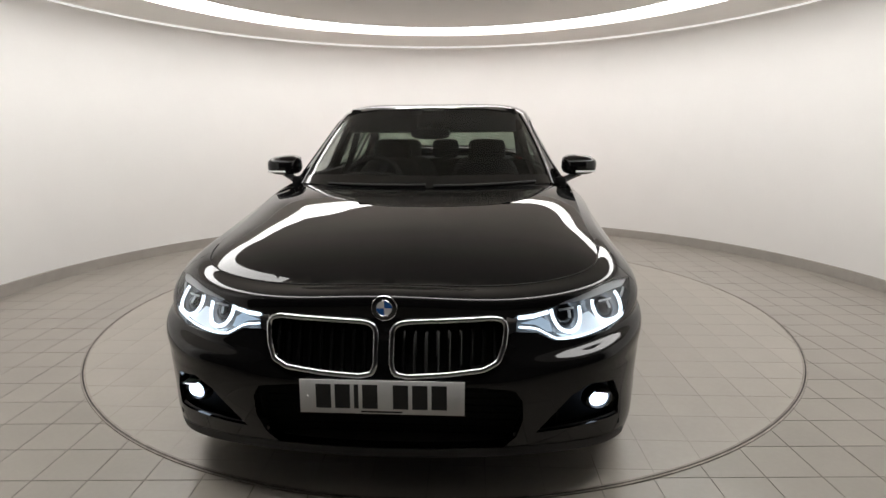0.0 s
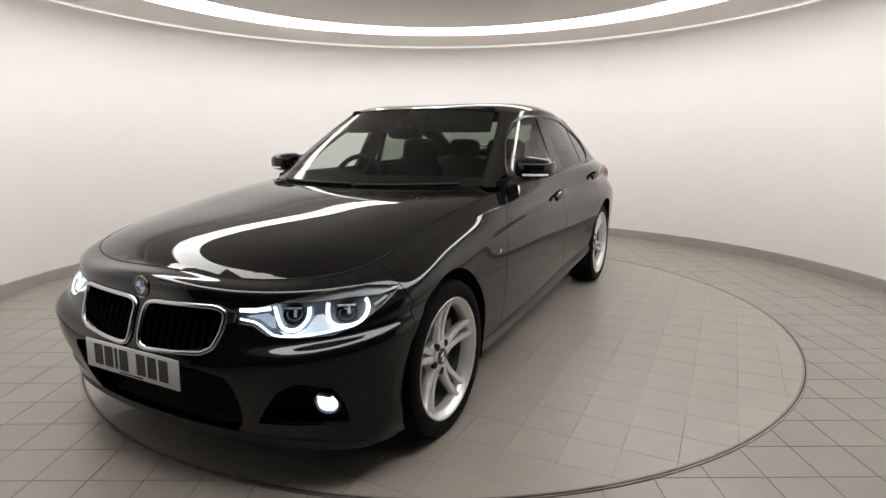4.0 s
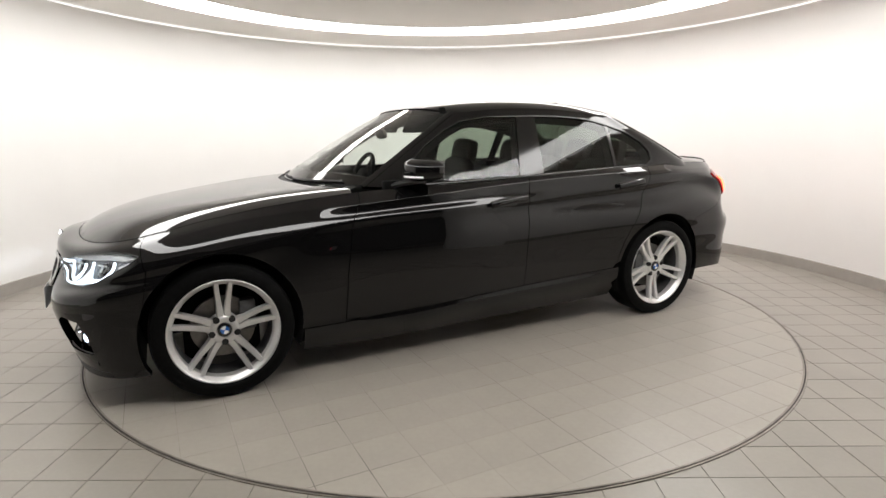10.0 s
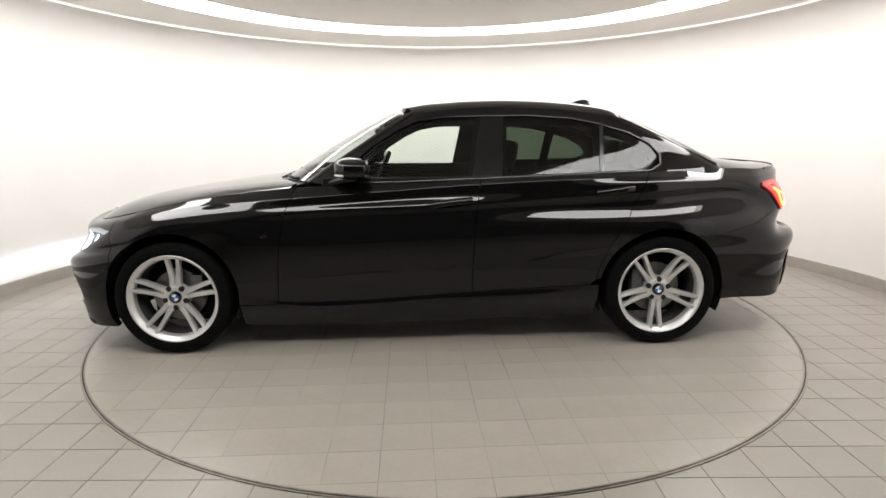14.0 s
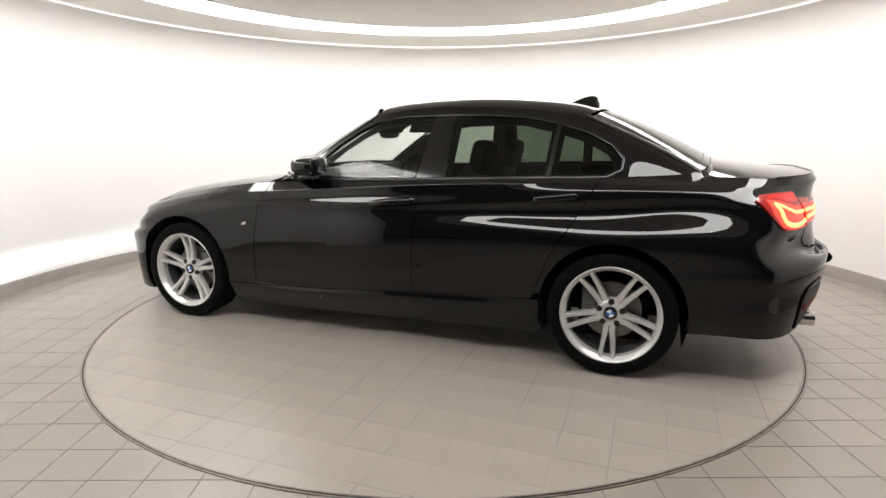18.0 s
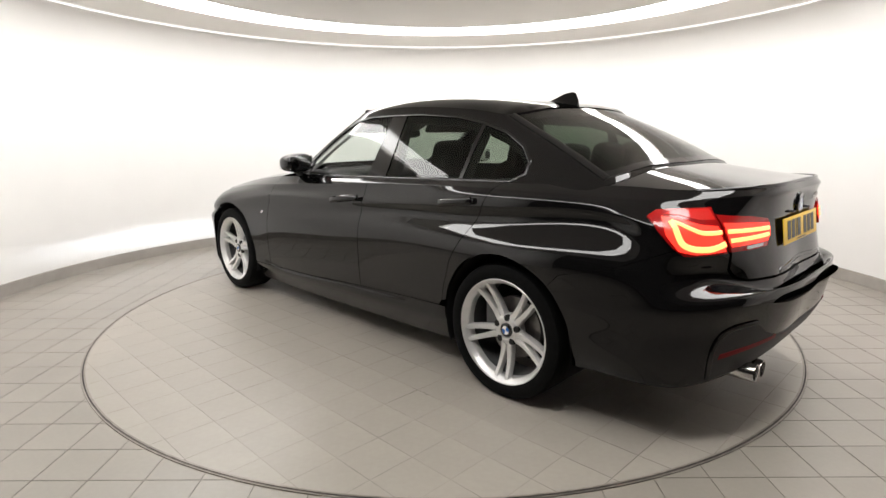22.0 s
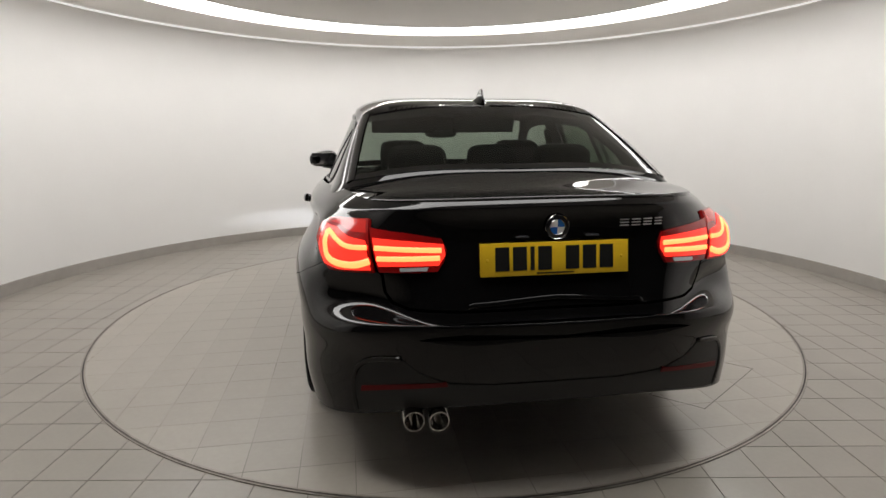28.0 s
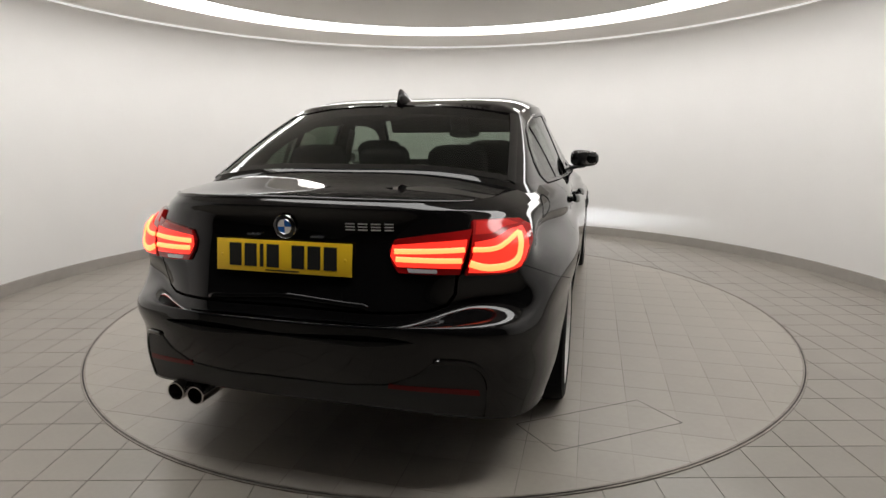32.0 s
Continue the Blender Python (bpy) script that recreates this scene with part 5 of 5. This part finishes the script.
def seat(x, y, rear=False):
    s = put("rear_seat" if rear else "front_seat", None, car, "black leather car seat with headrest")
    part("cushion", super_blob((.52, .52, .18), 3.5, 28, 12), LEATHER, s, at=Matrix.Translation((x + .24, y, .47)))
    part("backrest", super_blob((.15, .52 if not rear else .60, .66), 3.2, 28, 16), LEATHER, s, at=Matrix.Translation((x - .07, y, .74)) @ pose(0, 0, 0, 0, -16 if not rear else -22))
    part("headrest", super_blob((.11, .28, .20), 4.5, 28, 14), LEATHER, s, at=Matrix.Translation((x - .20 if not rear else x - .235, y, 1.095 if not rear else 1.085)) @ pose(0, 0, 0, 0, -12))
    for d in (-.06, .06):
        part("headrest_post", tube([(x - .17, y + d, .98), (x - .19, y + d, 1.07)], .006, 8), CHROME, s)
    s.parent = car
    return s


for y in (.36, -.36):
    seat(-.36, y)
    seat(-1.15, y, True)
part("centre_headrest", super_blob((.10, .24, .17), 4.0, 28, 14), LEATHER, car, "black centre headrest", at=Matrix.Translation((-1.40, 0, 1.10)) @ pose(0, 0, 0, 0, -12))
shelf = bmesh.new()
box(shelf, (.52, 1.24, .03), (-1.60, 0, 1.005), .01)
part("parcel_shelf", shelf, DASH, car, "black parcel shelf")
trim_line = [(0.88, 0.0), (1.0, 0.0), (3.0, 0.0), (3.40, 0.0), (3.39, .22), (3.36, .45), (2.4, .45), (1.4, .45), (0.90, .45), (.89, .22)]
openings = [inset(cabin, cabin.path(spec, GSPAN), 0.026) for spec in (WIN_F, WIN_R, WIN_Q)]
for turn in (False, True):
    put("pillar_trim", shell(cabin, trim_line, DASH, -0.042, 0.0, 0.04, 0.02, name="pillar_trim", turn=turn, holes=openings), car, "black inner pillar trim")
    vis = bmesh.new()
    box(vis, (.022, .46, .165), (0, 0, 0), .009)
    part("sun_visor", vis, LINING, car, "dark folded sun visor", at=Matrix.Translation((.100, .30 if turn else -.30, 1.318)) @ pose(0, 0, 0, 0, -30))
q2 = [tuple(p[:2]) for p in ROOF_EDGE]
put("headlining", shell(roof_cap, q2[::-1] + [(x, -y) for x, y in q2], LINING, -0.048, 0.0, 0.08, 0.06, name="headlining"), car, "grey fabric headlining")
im = put("rear_view_mirror", None, car, "black interior mirror")
part("mirror_case", super_blob((.035, .245, .072), 3.2, 24, 10), DASH, im, at=Matrix.Translation((.270, 0, 1.240)) @ pose(0, 0, 0, 0, 12, -6))
part("mirror_stem", tube([(.27, 0, 1.25), (.25, 0, 1.30)], .014, 8), DASH, im)
part("sensor_box", super_blob((.16, .19, .07), 3.4), DASH, im, at=Matrix.Translation((.165, 0, 1.312)) @ pose(0, 0, 0, 0, 24))
for side in (1, -1):
    dc = bmesh.new()
    box(dc, (1.55, .06, .10), (-.22, side * .765, .945), .02)
    part("door_top", dc, DASH, car, "black door card top")
    part("belt_strap", tube([(-.44, side * .60, 1.26), (-.43, side * .66, 1.05), (-.42, side * .71, .93)], .022, 6, flat=0.15), DASH, car, "dark seat belt")


# ---- floor tiles: square tiles with open joints ----
def tile_mesh(poly, z, joint, mat):
    """A flat tile with bevelled rims from its outline."""
    rim = min(0.0012, joint * 0.15)
    n = len(poly)
    c = (sum(p[0] for p in poly) / n, sum(p[1] for p in poly) / n)
    verts, faces = [], []
    for inset_by, zz in ((0.0, z - 0.004), (0.0, z - 0.6 * rim), (rim, z)):
        for p in poly:
            d = math.dist(p, c)
            k = max(0.0, 1 - inset_by / max(d, 1e-4))
            verts.append((c[0] + (p[0] - c[0]) * k, c[1] + (p[1] - c[1]) * k, zz))
    for r in range(2):
        for i in range(n):
            j = (i + 1) % n
            faces.append((r * n + i, r * n + j, (r + 1) * n + j, (r + 1) * n + i))
    faces.append(tuple(range(2 * n, 3 * n)))
    return mesh_from("tile", verts, faces, mat, smooth=False)


def lay_tiles(owner, x0, y0, pitch, joint, z, mat, region, keep, outline=None, skew=0.0):
    """Tiles on a square grid. region(x, y): 1 inside, 0 across the edge, -1 out. Whole tiles share one mesh; cut ones follow the outline."""
    h = (pitch - joint) / 2
    whole = tile_mesh([(-h, -h), (h, -h), (h, h), (-h, h)], z, joint, mat)
    rest_v, rest_f = [], []
    count = 0
    cells = []
    for i in range(-40, 41):
        for j in range(-50, 41):
            cx, cy = x0 + pitch * (i + .5), y0 + pitch * (j + .5)
            r = [region(cx + a * h, cy + b * h) for a in (-1, 0, 1) for b in (-1, 0, 1)]
            if max(r) < 0:
                continue
            cells.append((keep(cx, cy), cx, cy, min(r) > 0))
    cells.sort()
    for near, cx, cy, full in cells:
        if full:
            me = whole
            m = Matrix.Translation((cx, cy, 0))
            poly = [(cx - h, cy - h), (cx + h, cy - h), (cx + h, cy + h), (cx - h, cy + h)]
        else:
            poly = clip_rect(outline, cx - h, cx + h, cy - h, cy + h)
            if len(poly) < 3 or abs(signed(poly)) < 0.00012:
                continue
            seen_p = [poly[0]]
            for p in poly[1:]:
                if math.dist(p, seen_p[-1]) > 1e-4:
                    seen_p.append(p)
            poly = seen_p if signed(seen_p) > 0 else seen_p[::-1]
            me, m = None, None
        if count < 298:
            ob = new("tile", me or tile_mesh(poly, z, joint, mat))
            ob.matrix_basis = pose(0, 0, 0, 0, 0, skew) @ (m if m is not None else Matrix())
            ob.parent = owner
            count += 1
        else:
            k = len(rest_v)
            n = len(poly)
            rest_v += [(*p, z - .004) for p in poly] + [(*p, z) for p in poly]
            rest_f.append(tuple(k + n + i for i in range(n)))
            rest_f += [(k + i, k + (i + 1) % n, k + n + (i + 1) % n, k + n + i) for i in range(n)]
    if rest_v:
        ob = put("tiles", mesh_from("tiles", rest_v, rest_f, mat, smooth=False), owner, at=pose(0, 0, 0, 0, 0, skew))
        tagged(ob, kind="stuff")


def circle(r, n=240, turn=1):
    return [(r * math.cos(2 * math.pi * i / n * turn), r * math.sin(2 * math.pi * i / n * turn)) for i in range(n)]


R_IN = R_TABLE - 0.011
lay_tiles(table, -1.5145, 0.667, 0.2090, 0.0021, 0.0045, TILE_TABLE, lambda x, y: 1 if math.hypot(x, y) < R_IN - .001 else -1,
          lambda x, y: math.hypot(x, y) < 1.0, circle(R_IN), 0.78)
R_OUT = R_TABLE + 0.012
hole = [(R_OUT * math.sin(-2 * math.pi * i / 240), R_OUT * math.cos(2 * math.pi * i / 240)) for i in range(241)]
floor_line = [(-4.2, 3.6), (-4.2, -7.0), (4.2, -7.0), (4.2, 3.6), (0.0002, 3.6)] + [(p[0], p[1]) for p in hole[::-1]] + [(-0.0002, 3.6)]
lay_tiles(ground, -0.689, -2.122, 0.2080, 0.0036, 0.0, TILE,
          lambda x, y: (1 if math.hypot(x, y) > R_OUT + .001 else -1) if (math.hypot(x, y) < R_WALL + .02 or (y < -1.5 and abs(x) < 3.6 and y > -5.5)) else -1,
          lambda x, y: math.hypot(x, y + 2.6), floor_line)


# ---- what moves: the turntable turns evenly and carries the car ----
TURN0, RATE, OFF_X, OFF_Y = -93.4625, -5.99775, 0.1667, -0.0497


def motions():
    rows_t, rows_c = [], []
    for i in range(33):
        a = TURN0 + RATE * i
        m = pose(0, 0, 0, 0, 0, a)
        rows_t.append((float(i), m))
        rows_c.append((float(i), m @ pose(OFF_X, OFF_Y, 0.004)))
    walk(table, rows_t)
    walk(car, rows_c)


motions()
